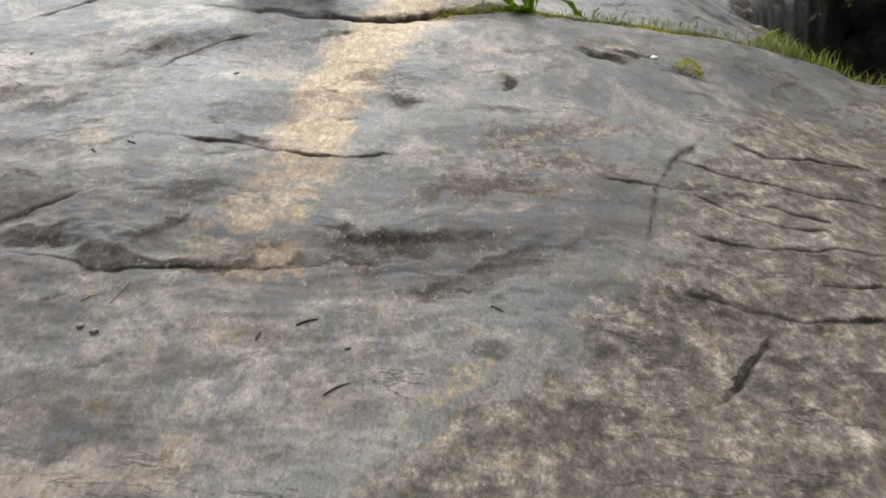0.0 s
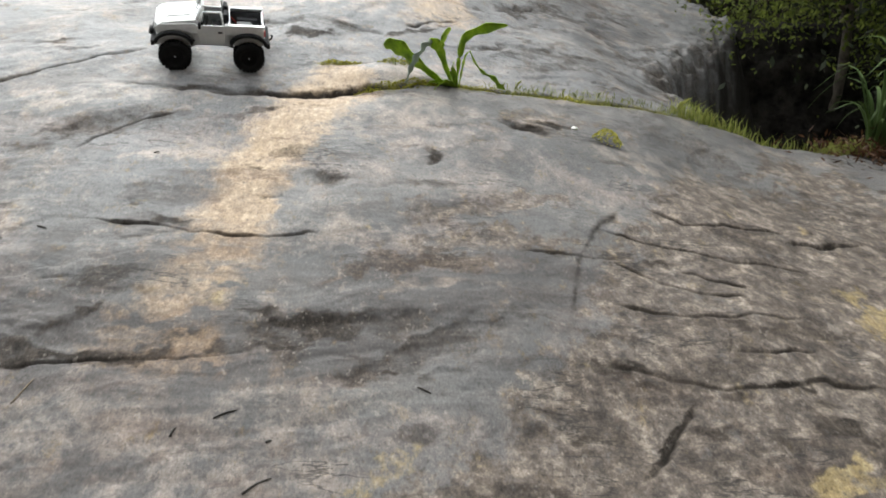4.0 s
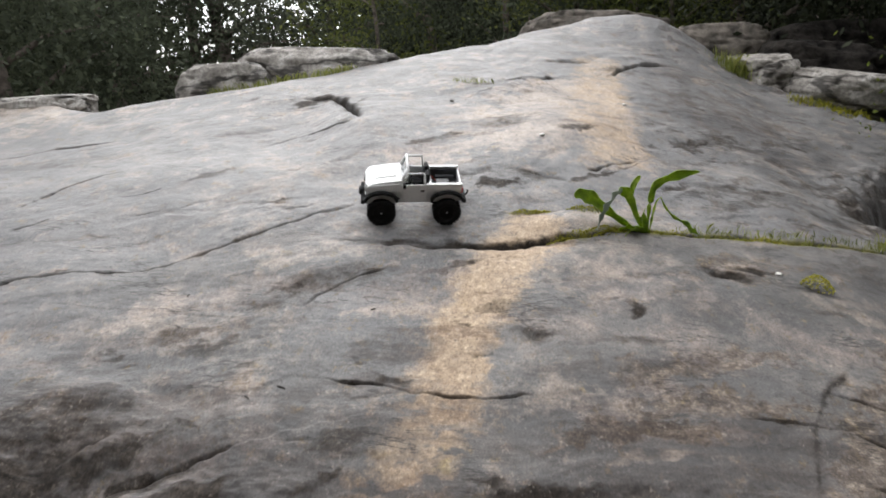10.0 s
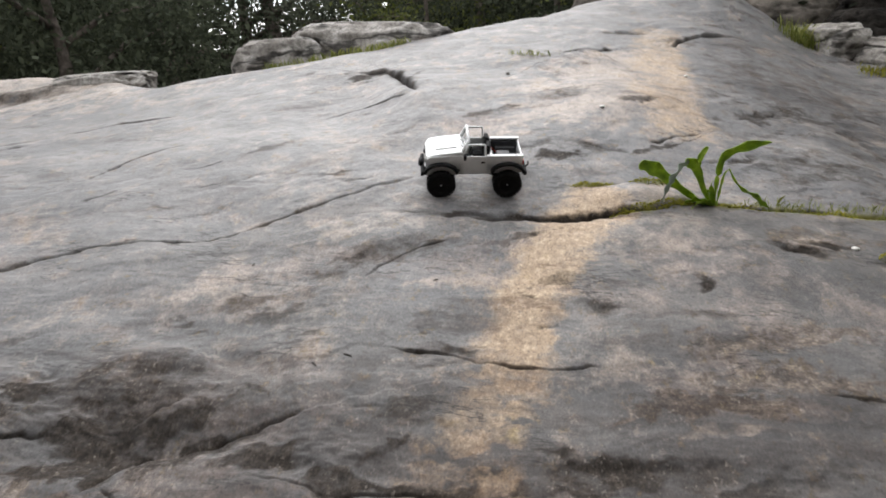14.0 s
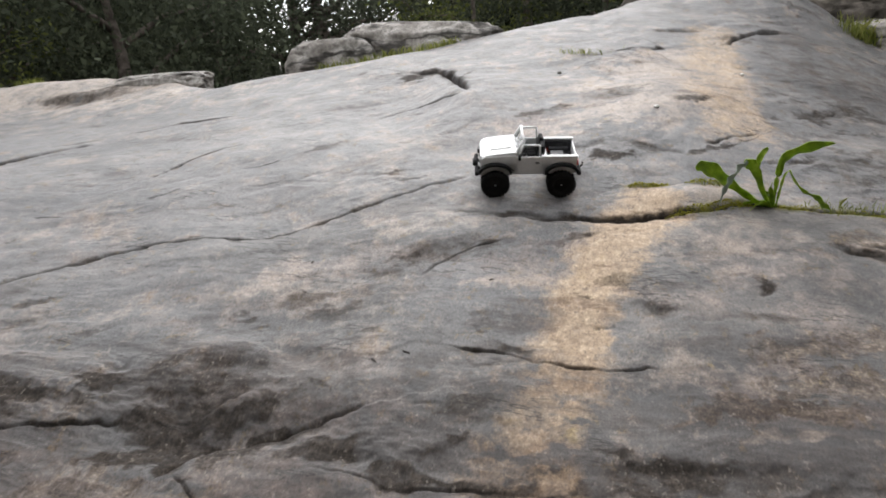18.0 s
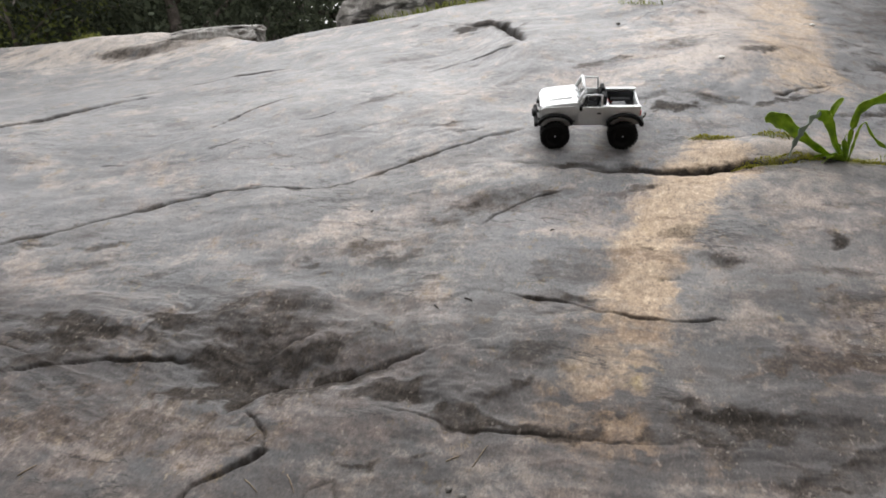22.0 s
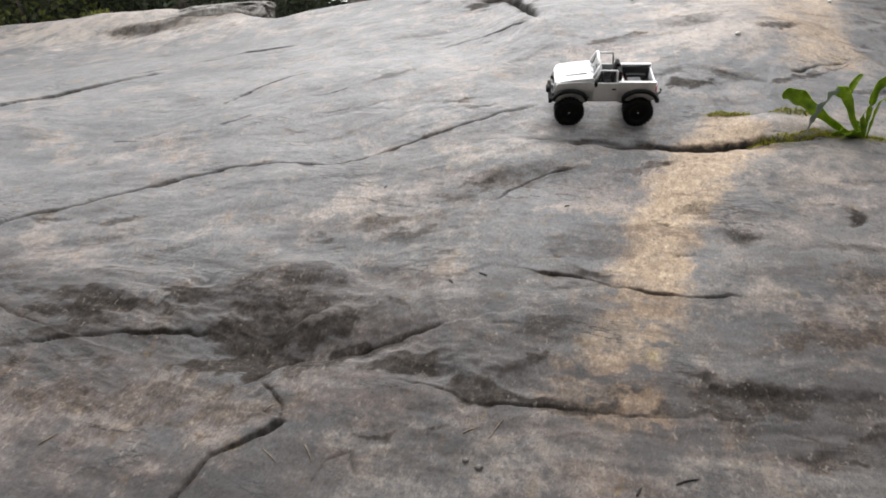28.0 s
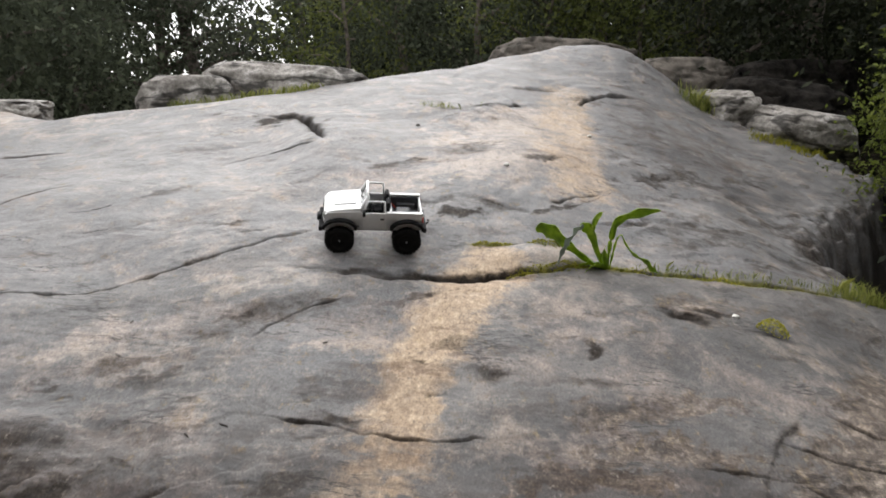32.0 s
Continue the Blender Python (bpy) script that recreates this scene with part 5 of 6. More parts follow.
def broad_weed(x, y):
    t = thing("weed", pose(x, y, at_rock(x, y) - 0.012), "bright green broad strap-leaved weed growing in a joint", "plant")
    def leaf(pts, w, tw, face, late, mat):
        part("leaf", mesh("leaf", *strap_leaf(pts, w, 0.35, tw, 0.3, 22, 0.4, face, late), mat, True), mat, t)

    leaf([(0, 0, 0), (-0.075, 0.0, 0.045), (-0.15, -0.005, 0.1), (-0.215, -0.01, 0.15), (-0.265, -0.015, 0.165)], 0.056, 0.15, 0.95, True, WEED)
    leaf([(0, 0.005, 0), (-0.035, 0.005, 0.075), (-0.055, 0.0, 0.13), (-0.08, -0.006, 0.165), (-0.105, -0.014, 0.168)], 0.042, 0.2, 0.9, True, WEED)
    leaf([(-0.09, -0.01, 0.17), (-0.115, -0.025, 0.155), (-0.145, -0.045, 0.115), (-0.17, -0.055, 0.075), (-0.185, -0.06, 0.035)], 0.046, 0.3, 0.8, False, PALE_LEAF)
    leaf([(0, 0.01, 0), (-0.038, 0.015, 0.07), (-0.05, 0.02, 0.14), (-0.042, 0.02, 0.19), (-0.02, 0.02, 0.222)], 0.02, 0.4, 0.8, True, WEED)
    leaf([(0.005, 0, 0), (0.01, 0, 0.07), (0.016, -0.004, 0.14), (0.036, -0.008, 0.19), (0.1, -0.01, 0.218), (0.185, -0.01, 0.235)], 0.038, -0.2, -0.9, True, WEED)
    leaf([(0.005, 0, 0), (-0.004, -0.02, 0.05), (-0.014, -0.03, 0.085), (-0.01, -0.035, 0.11)], 0.018, 0.2, 0.6, False, WEED)
    leaf([(0.05, 0.0, 0.142), (0.07, -0.01, 0.1), (0.1, -0.02, 0.066), (0.135, -0.03, 0.048), (0.16, -0.03, 0.018), (0.185, -0.03, 0.006)], 0.03, 0.5, -0.9, True, WEED)
    leaf([(0.012, 0.0, 0.0), (0.024, 0.0, 0.07), (0.036, 0.0, 0.125), (0.052, -0.0, 0.144)], 0.01, 0.2, 0.6, False, WEED)
    leaf([(0, 0, 0), (-0.05, -0.02, 0.03), (-0.09, -0.03, 0.03), (-0.13, -0.04, 0.008)], 0.034, 0.3, 0.5, False, WEED)
    leaf([(0, 0, 0), (-0.03, -0.03, 0.03), (-0.06, -0.05, 0.03), (-0.085, -0.06, 0.01)], 0.026, 0.3, 0.5, False, WEED)
    leaf([(0.01, 0, 0), (-0.01, 0.02, 0.04), (-0.025, 0.03, 0.07), (-0.03, 0.04, 0.1)], 0.024, 0.2, 0.7, False, WEED)
    return t


broad_weed(0.32, 2.618)


def blades(name, spots, mat, label, category, seed, height, width=0.003):
    """Grass: thin bent blades, three points a side."""
    rng = np.random.default_rng(seed)
    p = np.array([(x, y, at) for x, y, at in spots])
    n = len(p)
    a = rng.uniform(0, 6.283, n)
    h = height * rng.uniform(0.35, 1.15, n)
    side = np.stack([np.cos(a), np.sin(a), 0 * a], -1) * (width * rng.uniform(0.6, 1.3, n))[:, None] / 2
    b = rng.uniform(0, 6.283, n)
    lean = np.stack([np.cos(b), np.sin(b), 0 * b], -1) * (h * rng.uniform(0.1, 0.8, n))[:, None]
    up = np.array([0, 0, 1.0])
    mid = p + 0.25 * lean + up * (h * 0.6)[:, None]
    top = p + lean + up * (h * 0.95)[:, None]
    me = quads(name, np.stack([p - side, p + side, mid + 0.8 * side, top, mid - 0.8 * side], 1), mat, size=5)
    return tagged(new(name, me), label, category, kind="stuff")


def along_line(pts, count, rng, wide):
    segs = np.array(pts)
    lens = np.hypot(*np.diff(segs, axis=0).T)
    pick = rng.choice(len(lens), count, p=lens / lens.sum())
    s = rng.uniform(0, 1, (count, 1))
    return segs[pick] * (1 - s) + segs[pick + 1] * s + rng.normal(0, wide, (count, 2))


def joint_top(x, y):
    """The height of what fills a joint, level with its lower lip."""
    return np.maximum(rock_height(x, y), np.minimum(rock_height(x, y - 0.04), rock_height(x, y + 0.04)) - 0.006)


def on_joint(xy):
    return [(x, y, h - 0.004) for (x, y), h in zip(xy, joint_top(xy[:, 0], xy[:, 1]))]


def on_rock(xy, sink=0.004):
    z = rock_height(xy[:, 0], xy[:, 1])
    return [(x, y, h - sink) for (x, y), h in zip(xy, z)]


def grasses():
    rng = np.random.default_rng(5)
    # short turf in the joint
    a = along_line(LEDGE[5:], 900, rng, 0.012)
    keep = fbm(a[:, 0] * 7, a[:, 1] * 7, 2, 151) > -0.15
    blades("grass", on_joint(a[keep]), GRASS, "short bright green grass in a rock joint", "grass", 6, 0.028, 0.0022)
    b = along_line([(0.45, 2.66), (0.8, 2.73), (1.1, 2.77), (1.35, 2.87), (1.6, 2.86), (1.9, 2.86)], 500, rng, 0.016)
    blades("grass", on_joint(b), GRASS, "green grass along the edge of the slab", "grass", 7, 0.04, 0.0024)
    c = along_line([(1.3, 2.86), (1.6, 2.88), (2.0, 2.87), (2.2, 2.86)], 1100, rng, 0.03)
    blades("grass", on_rock(c), GRASS, "rough green grass at the lip of a dark hollow", "grass", 8, 0.085, 0.0035)
    d = np.concatenate([rng.normal((1.64, 5.75), (0.09, 0.05), (700, 2)), rng.normal((1.74, 5.85), (0.08, 0.04), (300, 2))])
    blades("grass", on_rock(d), GRASS, "yellow-green grass tuft between boulders", "grass", 9, 0.14, 0.006)
    e = along_line([(-2.05, 4.27), (-1.7, 4.38), (-1.4, 4.52), (-1.2, 4.62)], 600, rng, 0.02)
    blades("grass", on_rock(e), GRASS, "grass at the foot of a pale boulder", "grass", 10, 0.055, 0.005)
    f = np.concatenate([rng.normal((-4.3, 4.4), (0.06, 0.03), (120, 2)), rng.normal((-5.6, 4.3), (0.12, 0.05), (160, 2)), rng.normal((-0.38, 4.28), (0.08, 0.015), (90, 2)), rng.normal((0.12, 2.7), (0.035, 0.012), (24, 2))])
    blades("grass", on_rock(f), GRASS, "sparse green grass tufts in cracks", "grass", 11, 0.045, 0.003)
    g = along_line([(1.85, 5.35), (2.1, 5.25), (2.3, 5.15)], 500, rng, 0.03)
    blades("moss_tufts", on_rock(g), MOSS, "yellowish moss along a dark joint", "moss", 12, 0.05, 0.006)


grasses()


def moss_cushion(x, y, rx, ry, turn, seed, high=0.014, label="yellow-green moss cushion in a rock joint"):
    rng = np.random.default_rng(seed)
    n = int(9000 * rx * ry * 20) + 150
    r, a = np.sqrt(rng.uniform(0, 1, n)), rng.uniform(0, 6.283, n)
    u, v = r * np.cos(a) * rx, r * np.sin(a) * ry
    c, s = math.cos(radians(turn)), math.sin(radians(turn))
    px, py = x + u * c - v * s, y + u * s + v * c
    z = joint_top(px, py) + high * (1 - r ** 2) - 0.004
    pick = np.stack([px, py, z], -1)
    me = quads("moss", leaf_quads(rng, pick, 0.008, 0.0015, 1.8, -0.8), MOSS)
    tagged(new("moss", me), label, "moss", kind="stuff")


moss_cushion(0.17, 2.572, 0.11, 0.026, 27, 1, 0.022)
moss_cushion(0.02, 2.515, 0.08, 0.018, 20, 7, 0.018)
moss_cushion(0.42, 2.635, 0.12, 0.014, 10, 2)
moss_cushion(0.84, 2.36, 0.055, 0.032, -5, 3, 0.04, "small moss cushion on bare rock")
moss_cushion(-0.1, 2.675, 0.085, 0.018, 15, 4, 0.018)
moss_cushion(0.12, 2.72, 0.09, 0.014, 12, 5, 0.016)
moss_cushion(0.75, 2.69, 0.16, 0.014, 8, 6)


def strap_clump(x, y, z, seed, count, size, mat, label):
    rng = np.random.default_rng(seed)
    t = thing("strap_plant", pose(x, y, z), label, "plant", "strap plants beside the hollow")
    for k in range(count):
        a = rng.uniform(0, 6.283)
        r = size * rng.uniform(0.25, 0.9)
        h = size * rng.uniform(0.5, 1.15)
        c, s = math.cos(a), math.sin(a)
        bend = rng.uniform(0.5, 1.0)
        pts = [(0.03 * c, 0.03 * s, 0), (0.25 * r * c, 0.25 * r * s, 0.5 * h), (0.55 * r * c, 0.55 * r * s, 0.9 * h), (r * c, r * s, h * bend)]
        if rng.uniform() < 0.4:
            pts.append((1.25 * r * c, 1.25 * r * s, h * bend * 0.6))
        part("leaf", mesh("leaf", *strap_leaf(pts, size * 0.045, 0.4, rng.uniform(-0.6, 0.6), 0.1, 10), mat, True), mat, t)
    return t


strap_clump(2.27, 2.9, at_rock(2.27, 2.9) - 0.01, 41, 22, 0.36, STRAP, "arching strap-leaved plant beside the hollow")
strap_clump(2.45, 2.98, at_rock(2.45, 2.98) - 0.01, 42, 18, 0.5, STRAP, "tall green strap-leaved plant beside the hollow")
strap_clump(2.65, 2.75, at_rock(2.65, 2.75) - 0.01, 43, 20, 0.36, STRAP, "small strap-leaved plant in dry litter")


def litter():
    rng = np.random.default_rng(55)
    xy = np.concatenate([rng.normal((2.35, 2.85), (0.22, 0.1), (1600, 2)), rng.normal((2.8, 2.4), (0.3, 0.3), (2200, 2))])
    z = np.maximum(rock_height(xy[:, 0], xy[:, 1]), ground_height(xy[:, 0], xy[:, 1])) + rng.uniform(0, 0.06, len(xy))
    me = quads("dead_fern", leaf_quads(rng, np.column_stack([xy, z]), 0.042, 0.02, 5, 0.1), LEAF_RUST)
    tagged(new("dead_fern", me), "rusty dead fern fronds on the ground", "fern", kind="stuff")


litter()


# ---- small loose things on the rock ----
def needle(x, y, length, turn, mat, name, label, category, thick=0.0012, bow=0.1):
    c, s = math.cos(radians(turn)), math.sin(radians(turn))
    pts = []
    for k in range(5):
        f = k / 4 - 0.5
        px, py = x + c * f * length - s * bow * length * (0.25 - f * f), y + s * f * length + c * bow * length * (0.25 - f * f)
        pts.append((px, py, at_rock(px, py) + thick))
    me = bpy.data.meshes.new(name)
    bm = tube(pts, [thick, thick, thick, thick * 0.9, thick * 0.5], 6)
    bm.to_mesh(me)
    bm.free()
    me.materials.append(mat)
    tagged(new(name, me), label, category, "loose twigs on the rock")


DARKTWIG = plain("dark_damp_twig", (0.02, 0.017, 0.014), (0.06, 0.05, 0.04), 60, 0.7)
for x, y, length, turn in ((-1.093, 1.02, 0.045, -27), (-1.015, 1.045, 0.05, -48), (-0.645, 1.19, 0.06, 70), (-0.7, 1.17, 0.03, 40), (-1.15, 1.13, 0.03, 60), (-1.6, 0.95, 0.04, 60)):
    needle(x, y, length, turn, TWIG, "pine_needle", "dry straw-coloured needle lying on rock", "twig")
for x, y, length, turn in ((-0.78, 1.66, 0.025, -20), (-0.262, 1.138, 0.045, 27), (-0.86, 1.62, 0.02, -40), (-0.175, 1.08, 0.012, 20), (-0.6, 2.02, 0.015, 30), (-1.2, 2.05, 0.015, 80), (0.12, 1.2, 0.03, -30), (-0.35, 1.1, 0.02, 70), (-0.185, 0.993, 0.055, 33)):
    needle(x, y, length, turn, DARKTWIG, "twig", "short dark twig lying on rock", "twig", 0.002, 0.25)


def pebble(x, y, size, seed, mat, label):
    bm = bmesh.new()
    bmesh.ops.create_icosphere(bm, subdivisions=2, radius=size)
    for v in bm.verts:
        v.co *= 1 + 0.3 * noise.noise(v.co * (1.2 / size) + Vector((seed, 0, 0)))
        v.co.z *= 0.6
    me = bpy.data.meshes.new("pebble")
    bm.to_mesh(me)
    bm.free()
    me.materials.append(mat)
    me.shade_smooth()
    ob = new("pebble", me)
    ob.location = (x, y, at_rock(x, y) + size * 0.3)
    tagged(ob, label, "pebble", "pebbles on the rock")


pebble(-0.03, 3.36, 0.013, 1, STONE, "small white pebble on grey rock")
pebble(0.73, 2.41, 0.012, 2, STONE, "small pale pebble beside moss")
pebble(-0.5, 3.95, 0.012, 3, BOULDER, "small dark stone on the slope")
pebble(0.46, 4.1, 0.012, 4, STONE, "small white pebble on grey rock")
pebble(-0.66, 1.09, 0.008, 5, BOULDER, "small dark stone on the slope")
pebble(-0.69, 1.1, 0.007, 6, BOULDER, "small dark stone on the slope")


# ---- radio-controlled truck ----
def wheel(parent, x, y, turn=0):
    w = part("wheel", lathe([(0.012, -0.024), (0.024, -0.024), (0.026, -0.02), (0.026, 0.018), (0.02, 0.02), (0.012, 0.016)], 20), BLACK, parent)
    w.location, w.rotation_euler = (x, y, 0.0525), (0, 0, radians(turn) + (math.pi if y < 0 else 0))
    part("tyre", tyre_mesh, RUBBER, w, "knobbly black rubber tyre")
    part("hub", lathe([(0.003, 0.014), (0.003, 0.021), (0.0015, 0.023)], 6), SILVER, w)
    for k in range(6):
        a = 2 * math.pi * k / 6
        part("spoke", box(0.016, 0.004, 0.006, (0.016 * math.cos(a), 0.018, 0.016 * math.sin(a)), (0, -math.degrees(a), 0)), BLACK, w)
    return w


def make_tyre():
    bm = lathe([(0.027, -0.02), (0.034, -0.024), (0.044, -0.0245), (0.049, -0.021), (0.0505, -0.014), (0.0508, 0.0), (0.0505, 0.014), (0.049, 0.021), (0.044, 0.0245), (0.034, 0.024), (0.027, 0.02)], 36)
    for k in range(24):
        a = 2 * math.pi * k / 24
        for y, off, sz in ((-0.017, 0.0, 0.011), (-0.006, 0.13, 0.009), (0.006, 0.0, 0.009), (0.017, 0.13, 0.011)):
            b = a + off
            box(0.0085, sz, 0.005, (0.051 * math.cos(b), y, 0.051 * math.sin(b)), (0, 90 - math.degrees(b), 0), bm)
    me = bpy.data.meshes.new("tyre")
    bm.to_mesh(me)
    bm.free()
    me.materials.append(RUBBER)
    return me


tyre_mesh = make_tyre()


def arch(cx, r, z0, n=8):
    return [(cx + r * math.cos(math.pi * k / n), z0 + r * 0.62 * math.sin(math.pi * k / n)) for k in range(n + 1)]


def truck(at):
    t = thing("toy_truck", at, "white open-topped radio-controlled rock crawler truck with black tyres", "toy truck")
    W = 0.079
    sill, rail = 0.088, 0.158
    # sides, with the wheel arches cut out
    front = arch(0.122, 0.056, 0.097)
    rear = arch(-0.122, 0.056, 0.097)
    outline = [(-0.174, 0.112), (-0.17, 0.105)] + rear[::-1] + [(-0.062, sill), (0.062, sill)] + front[::-1] + [(0.172, 0.11), (0.172, 0.152), (0.162, 0.158), (0.05, 0.164), (0.045, rail), (-0.174, rail)]
    for s in (1, -1):
        o = part("side_panel", slab(outline, s * W, s * (W - 0.005)), WHITE, t)
        soften(o, 0.0015)
    # hood, cowl, grille, front
    hood = bmesh.new()
    prof = [(0.174, 0.146), (0.17, 0.156), (0.156, 0.163), (0.1, 0.171), (0.046, 0.176), (0.04, 0.172), (0.04, 0.15), (0.174, 0.14)]
    slab(prof, -W + 0.004, W - 0.004, hood)
    o = part("hood", hood, WHITE, t)
    soften(o, 0.006, 3)
    part("hood_bulge", slab([(0.15, 0.163), (0.136, 0.17), (0.07, 0.178), (0.06, 0.174)], -0.035, 0.035), WHITE, t)
    o = part("grille", box(0.008, 0.12, 0.05, (0.174, 0, 0.13)), WHITE, t)
    soften(o, 0.003)
    for k in range(7):
        part("grille_slot", box(0.003, 0.006, 0.03, (0.1785, (k - 3) * 0.0115, 0.133)), BLACK, t)
    for s in (1, -1):
        h = part("headlight", lathe([(0.011, 0), (0.012, 0.004), (0.006, 0.006)], 20), AMBER, t, "round clear headlight")
        h.location, h.rotation_euler = (0.176, s * 0.05, 0.135), (0, 0, -math.pi / 2)
    # windscreen frame, leaning back
    lean = -0.022
    z0, z1 = 0.17, 0.215
    for s in (1, -1):
        part("windscreen_post", tube([(0.044, s * 0.066, z0), (0.044 + lean * 0.5, s * 0.064, (z0 + z1) / 2), (0.044 + lean, s * 0.06, z1)], 0.0075, 8), WHITE, t)
    part("windscreen_top", tube([(0.044 + lean, -0.062, z1), (0.046 + lean, 0, z1 + 0.002), (0.044 + lean, 0.062, z1)], 0.005, 8), WHITE, t)
    part("windscreen_base", box(0.01, 0.135, 0.008, (0.044, 0, z0)), WHITE, t)
    p = part("windscreen", slab([(0.043, z0), (0.0445, z0), (0.0445 + lean, z1), (0.043 + lean, z1)], -0.06, 0.06), PANE, t, "clear plastic windscreen")
    p.visible_shadow = False
    for k in (-0.03, 0.02):
        part("wiper", tube([(0.047, k, z0 + 0.006), (0.04, k + 0.03, z0 + 0.012)], 0.0012, 5), BLACK, t)
    # doors with upright window frames
    for s in (1, -1):
        d = part("door", slab([(-0.043, 0.096), (0.04, 0.092), (0.044, 0.155), (0.04, 0.16), (-0.043, 0.16)], s * (W + 0.001), s * (W - 0.004)), WHITE, t)
        soften(d, 0.0015)
        part("door_handle", box(0.014, 0.003, 0.005, (-0.03, s * (W + 0.003), 0.137)), BLACK, d)
        for a, b in (((0.04, 0.158), (0.022, 0.204)), ((0.022, 0.204), (-0.036, 0.204)), ((-0.036, 0.204), (-0.04, 0.158))):
            part("window_frame", tube([(a[0], s * (W - 0.003), a[1]), (b[0], s * (W - 0.006), b[1])], 0.0035, 6), WHITE, d)
        m = part("mirror", box(0.01, 0.016, 0.02, (0.036, s * (W + 0.012), 0.163)), BLACK, d, "black side mirror")
        soften(m, 0.003)
        part("mirror_arm", tube([(0.036, s * W, 0.155), (0.036, s * (W + 0.012), 0.16)], 0.003, 6), BLACK, d)
        part("badge", box(0.018, 0.002, 0.005, (0.062, s * (W + 0.001), 0.105)), BLACK, t)
    # black flares over the wheels
    for cx in (0.122, -0.122):
        for s in (1, -1):
            inner, outer = arch(cx, 0.053, 0.094, 10), arch(cx, 0.064, 0.098, 10)
            f = part("fender_flare", slab(outer + inner[::-1], s * (W - 0.002), s * (W + 0.016)), BLACK, t, "matt black fender flare")
            soften(f, 0.002)
    # load bed and cabin
    part("bed_floor", box(0.11, 0.146, 0.006, (-0.118, 0, 0.108)), GREY, t)
    part("cabin_floor", box(0.11, 0.14, 0.006, (-0.01, 0, 0.09)), BLACK, t)
    part("bulkhead", box(0.006, 0.14, 0.05, (-0.062, 0, 0.128)), BLACK, t)
    o = part("tailgate", box(0.006, 0.15, 0.058, (-0.173, 0, 0.124)), WHITE, t)
    soften(o, 0.002)
    for s in (1, -1):
        r = part("bed_rail", box(0.132, 0.014, 0.007, (-0.111, s * (W - 0.006), rail + 0.001)), WHITE, t)
        soften(r, 0.002)
        part("bed_liner", box(0.108, 0.004, 0.04, (-0.118, s * (W - 0.014), 0.13)), GREY, t)
        part("wheel_tub", box(0.07, 0.02, 0.02, (-0.122, s * (W - 0.024), 0.12)), GREY, t)
        seat = part("seat", box(0.036, 0.04, 0.014, (-0.02, s * 0.033, 0.115)), BLACK, t)
        soften(seat, 0.004)
        back = part("seat_back", box(0.013, 0.044, 0.076, (-0.044, s * 0.034, 0.153), (0, -10, 0)), BLACK, t)
        soften(back, 0.004)
        l = part("tail_light", box(0.006, 0.014, 0.02, (-0.176, s * 0.07, 0.135)), RED, t, "square red tail light")
        soften(l, 0.0015)
    part("bed_front_rail", box(0.008, 0.15, 0.007, (-0.06, 0, rail + 0.001)), WHITE, t)
    part("dashboard", box(0.016, 0.135, 0.026, (0.033, 0, 0.152)), BLACK, t)
    ring = [(0.012 - 0.006 * math.sin(a), 0.034 + 0.017 * math.cos(a), 0.158 + 0.016 * math.sin(a)) for a in (2 * math.pi * k / 18 for k in range(18))]
    part("steering_wheel", tube(ring, 0.0022, 6, closed=True), BLACK, t)
    hoop = [(-0.05, -0.05, 0.12), (-0.056, -0.05, 0.16), (-0.058, -0.036, 0.18), (-0.058, 0.036, 0.18), (-0.056, 0.05, 0.16), (-0.05, 0.05, 0.12)]
    part("seat_hoop", tube(hoop, 0.0035, 8), BLACK, t)
    b = part("battery", box(0.05, 0.05, 0.024, (-0.11, 0.005, 0.124)), GREY, t, "grey battery pack in the load bed")
    soften(b, 0.004)
    part("receiver", box(0.024, 0.03, 0.012, (-0.015, 0, 0.105)), SILVER, t)
    part("wire", tube([(-0.09, -0.03, 0.118), (-0.07, -0.045, 0.135), (-0.055, -0.04, 0.15), (-0.04, -0.02, 0.13)], 0.0018, 6), WIRE, t)
    # bumpers
    for x, dx in ((0.19, 0.012), (-0.188, -0.01)):
        o = part("bumper", box(0.014, 0.15, 0.018, (x, 0, 0.088)), BLACK, t)
        soften(o, 0.004)
        for s in (1, -1):
            part("bumper_bracket", box(0.03, 0.01, 0.01, (x - dx, s * 0.03, 0.09)), BLACK, t)
    part("tow_hook", tube([(-0.194, 0.03, 0.092), (-0.203, 0.03, 0.1), (-0.205, 0.03, 0.108), (-0.2, 0.03, 0.112)], 0.003, 6), BLACK, t)
    part("winch", tube([(0.197, -0.02, 0.1), (0.197, 0.02, 0.1)], 0.008, 10), BLACK, t)
    # chassis
    for s in (1, -1):
        part("chassis_rail", box(0.35, 0.006, 0.014, (0, s * 0.028, 0.082)), BLACK, t)
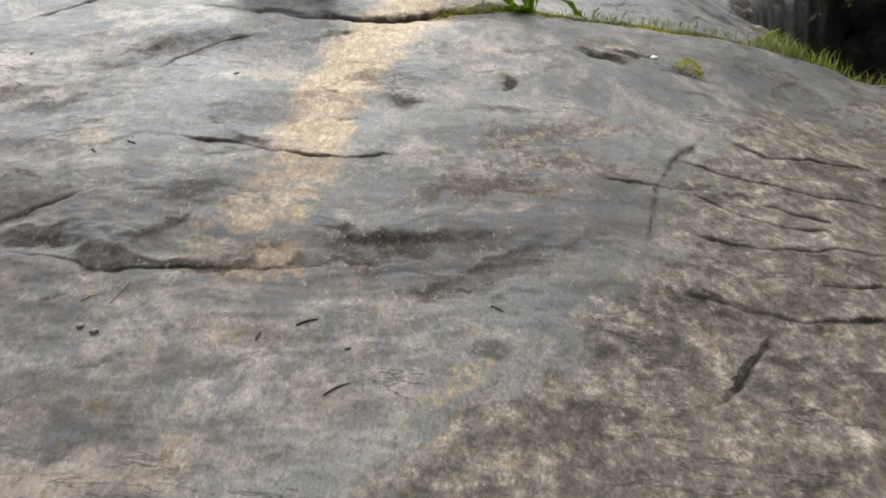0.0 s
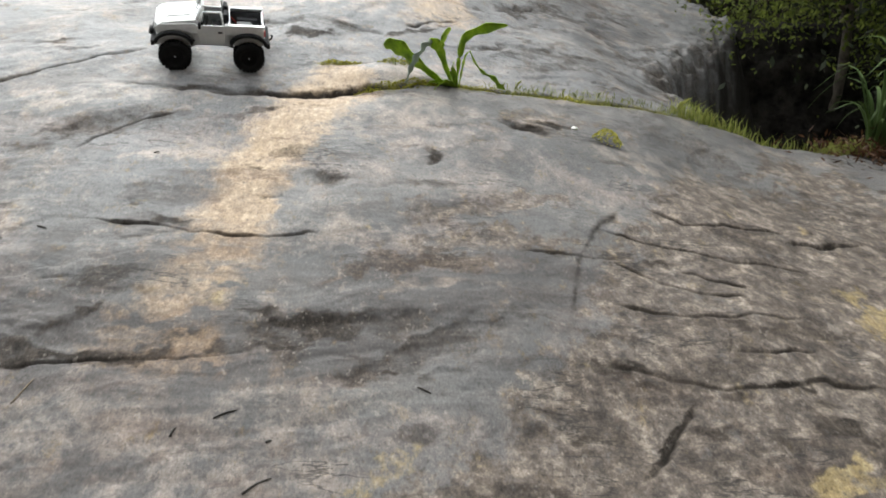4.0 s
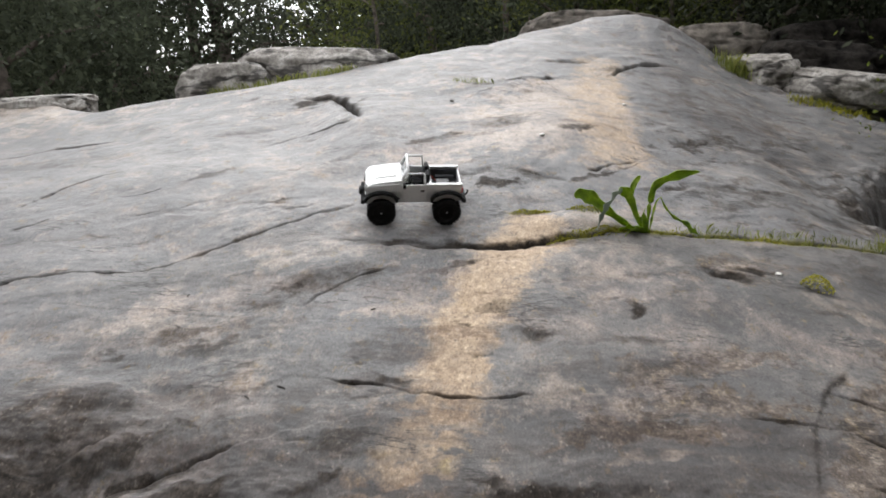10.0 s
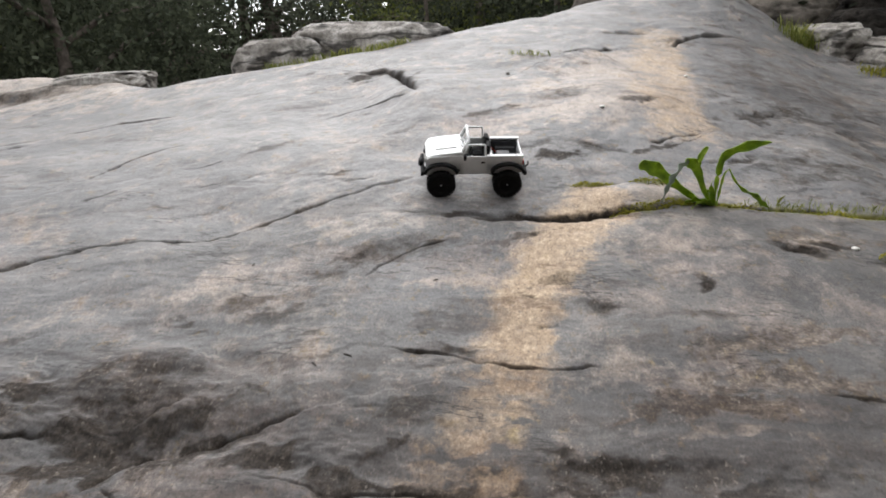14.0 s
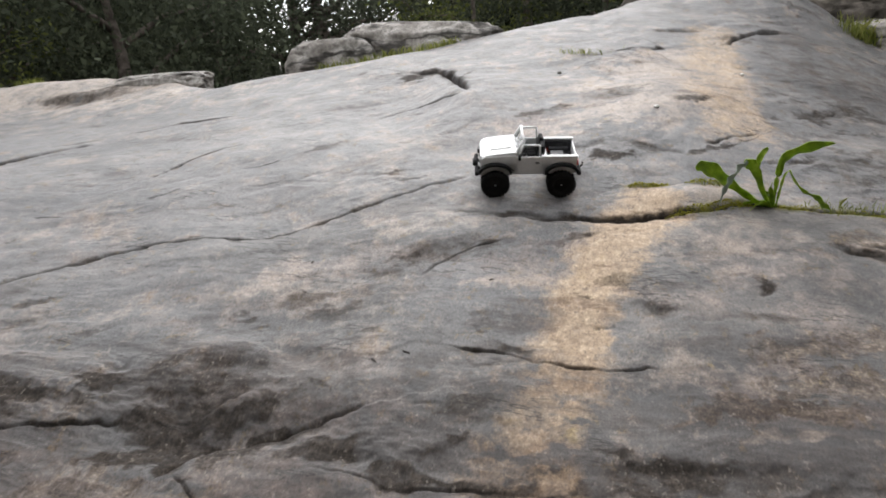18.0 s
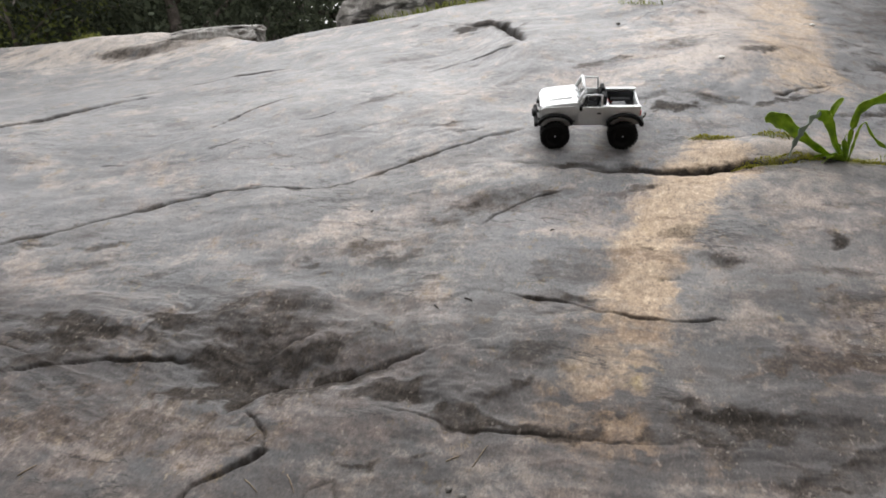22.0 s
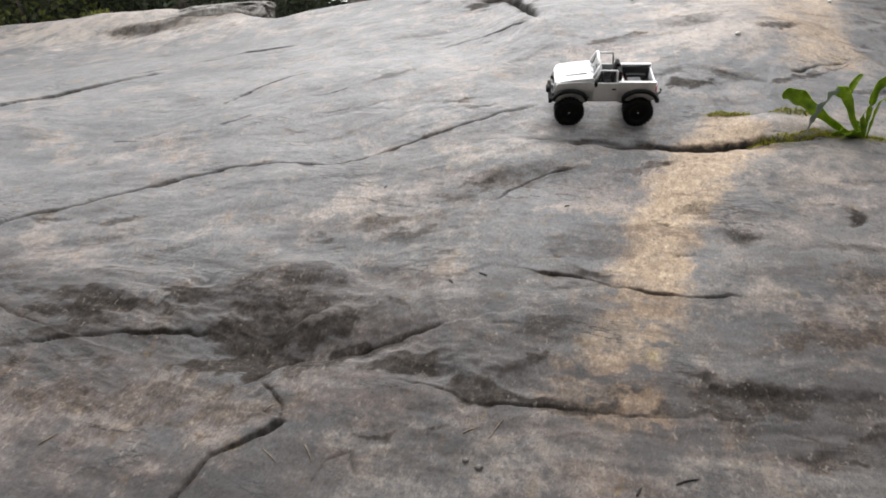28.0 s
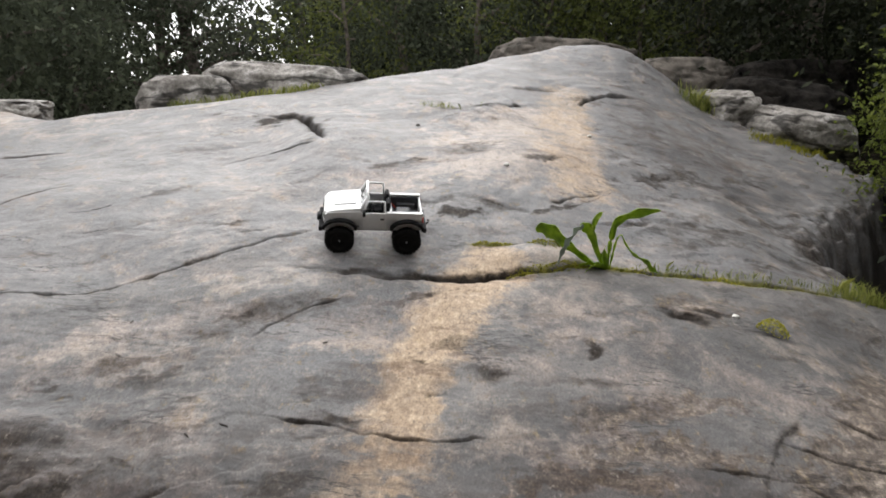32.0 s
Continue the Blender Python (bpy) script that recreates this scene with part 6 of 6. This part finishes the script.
    part("gearbox", box(0.06, 0.04, 0.03, (0, 0, 0.075)), BLACK, t)
    for cx in (0.122, -0.122):
        a = part("axle", tube([(cx, -0.075, 0.0525), (cx, 0.075, 0.0525)], 0.007, 10), BLACK, t)
        part("differential", lathe([(0.006, -0.016), (0.018, -0.008), (0.018, 0.008), (0.006, 0.016)], 16), BLACK, a).location = (cx, 0.01, 0.0525)
        for s in (1, -1):
            sh = part("shock", tube([(cx, s * 0.042, 0.058), (cx - 0.012, s * 0.036, 0.12)], 0.006, 10), SILVER, t, "bare metal shock absorber")
            coil = [(cx - 0.012 * k / 60, s * (0.042 - 0.006 * k / 60) + 0.009 * math.sin(k * 0.75), 0.06 + 0.055 * k / 60 + 0.0) for k in range(61)]
            coil = [(x + 0.009 * math.cos(k * 0.75), y, z) for k, (x, y, z) in enumerate(coil)]
            part("spring", tube(coil, 0.0012, 5), BLACK, sh)
            part("link", tube([(cx * 0.95, s * 0.03, 0.045), (cx * 0.25, s * 0.025, 0.07)], 0.003, 6), BLACK, t)
            wheel(t, cx, s * 0.078)
    part("drive_shaft", tube([(-0.12, 0.01, 0.055), (0.0, 0.0, 0.07), (0.12, 0.01, 0.055)], 0.003, 6), SILVER, t)
    return t


def seated(x, y, heading):
    """A pose on the rock for four wheels, from the heights under them."""
    c, s = math.cos(radians(heading)), math.sin(radians(heading))
    spots = [(a * c - b * s, a * s + b * c) for a, b in ((0.122, 0.08), (0.122, -0.08), (-0.122, 0.08), (-0.122, -0.08))]
    z = [at_rock(x + u, y + v) for u, v in spots]
    fwd = Vector((0.244 * c, 0.244 * s, (z[0] + z[1] - z[2] - z[3]) / 2)).normalized()
    left = Vector((-0.16 * s, 0.16 * c, (z[0] + z[2] - z[1] - z[3]) / 2)).normalized()
    up = fwd.cross(left).normalized()
    left = up.cross(fwd)
    m = Matrix((fwd, left, up)).transposed().to_4x4()
    m.translation = (x, y, sum(z) / 4 - 0.001)
    return m


truck(seated(-0.557, 2.65, 191))
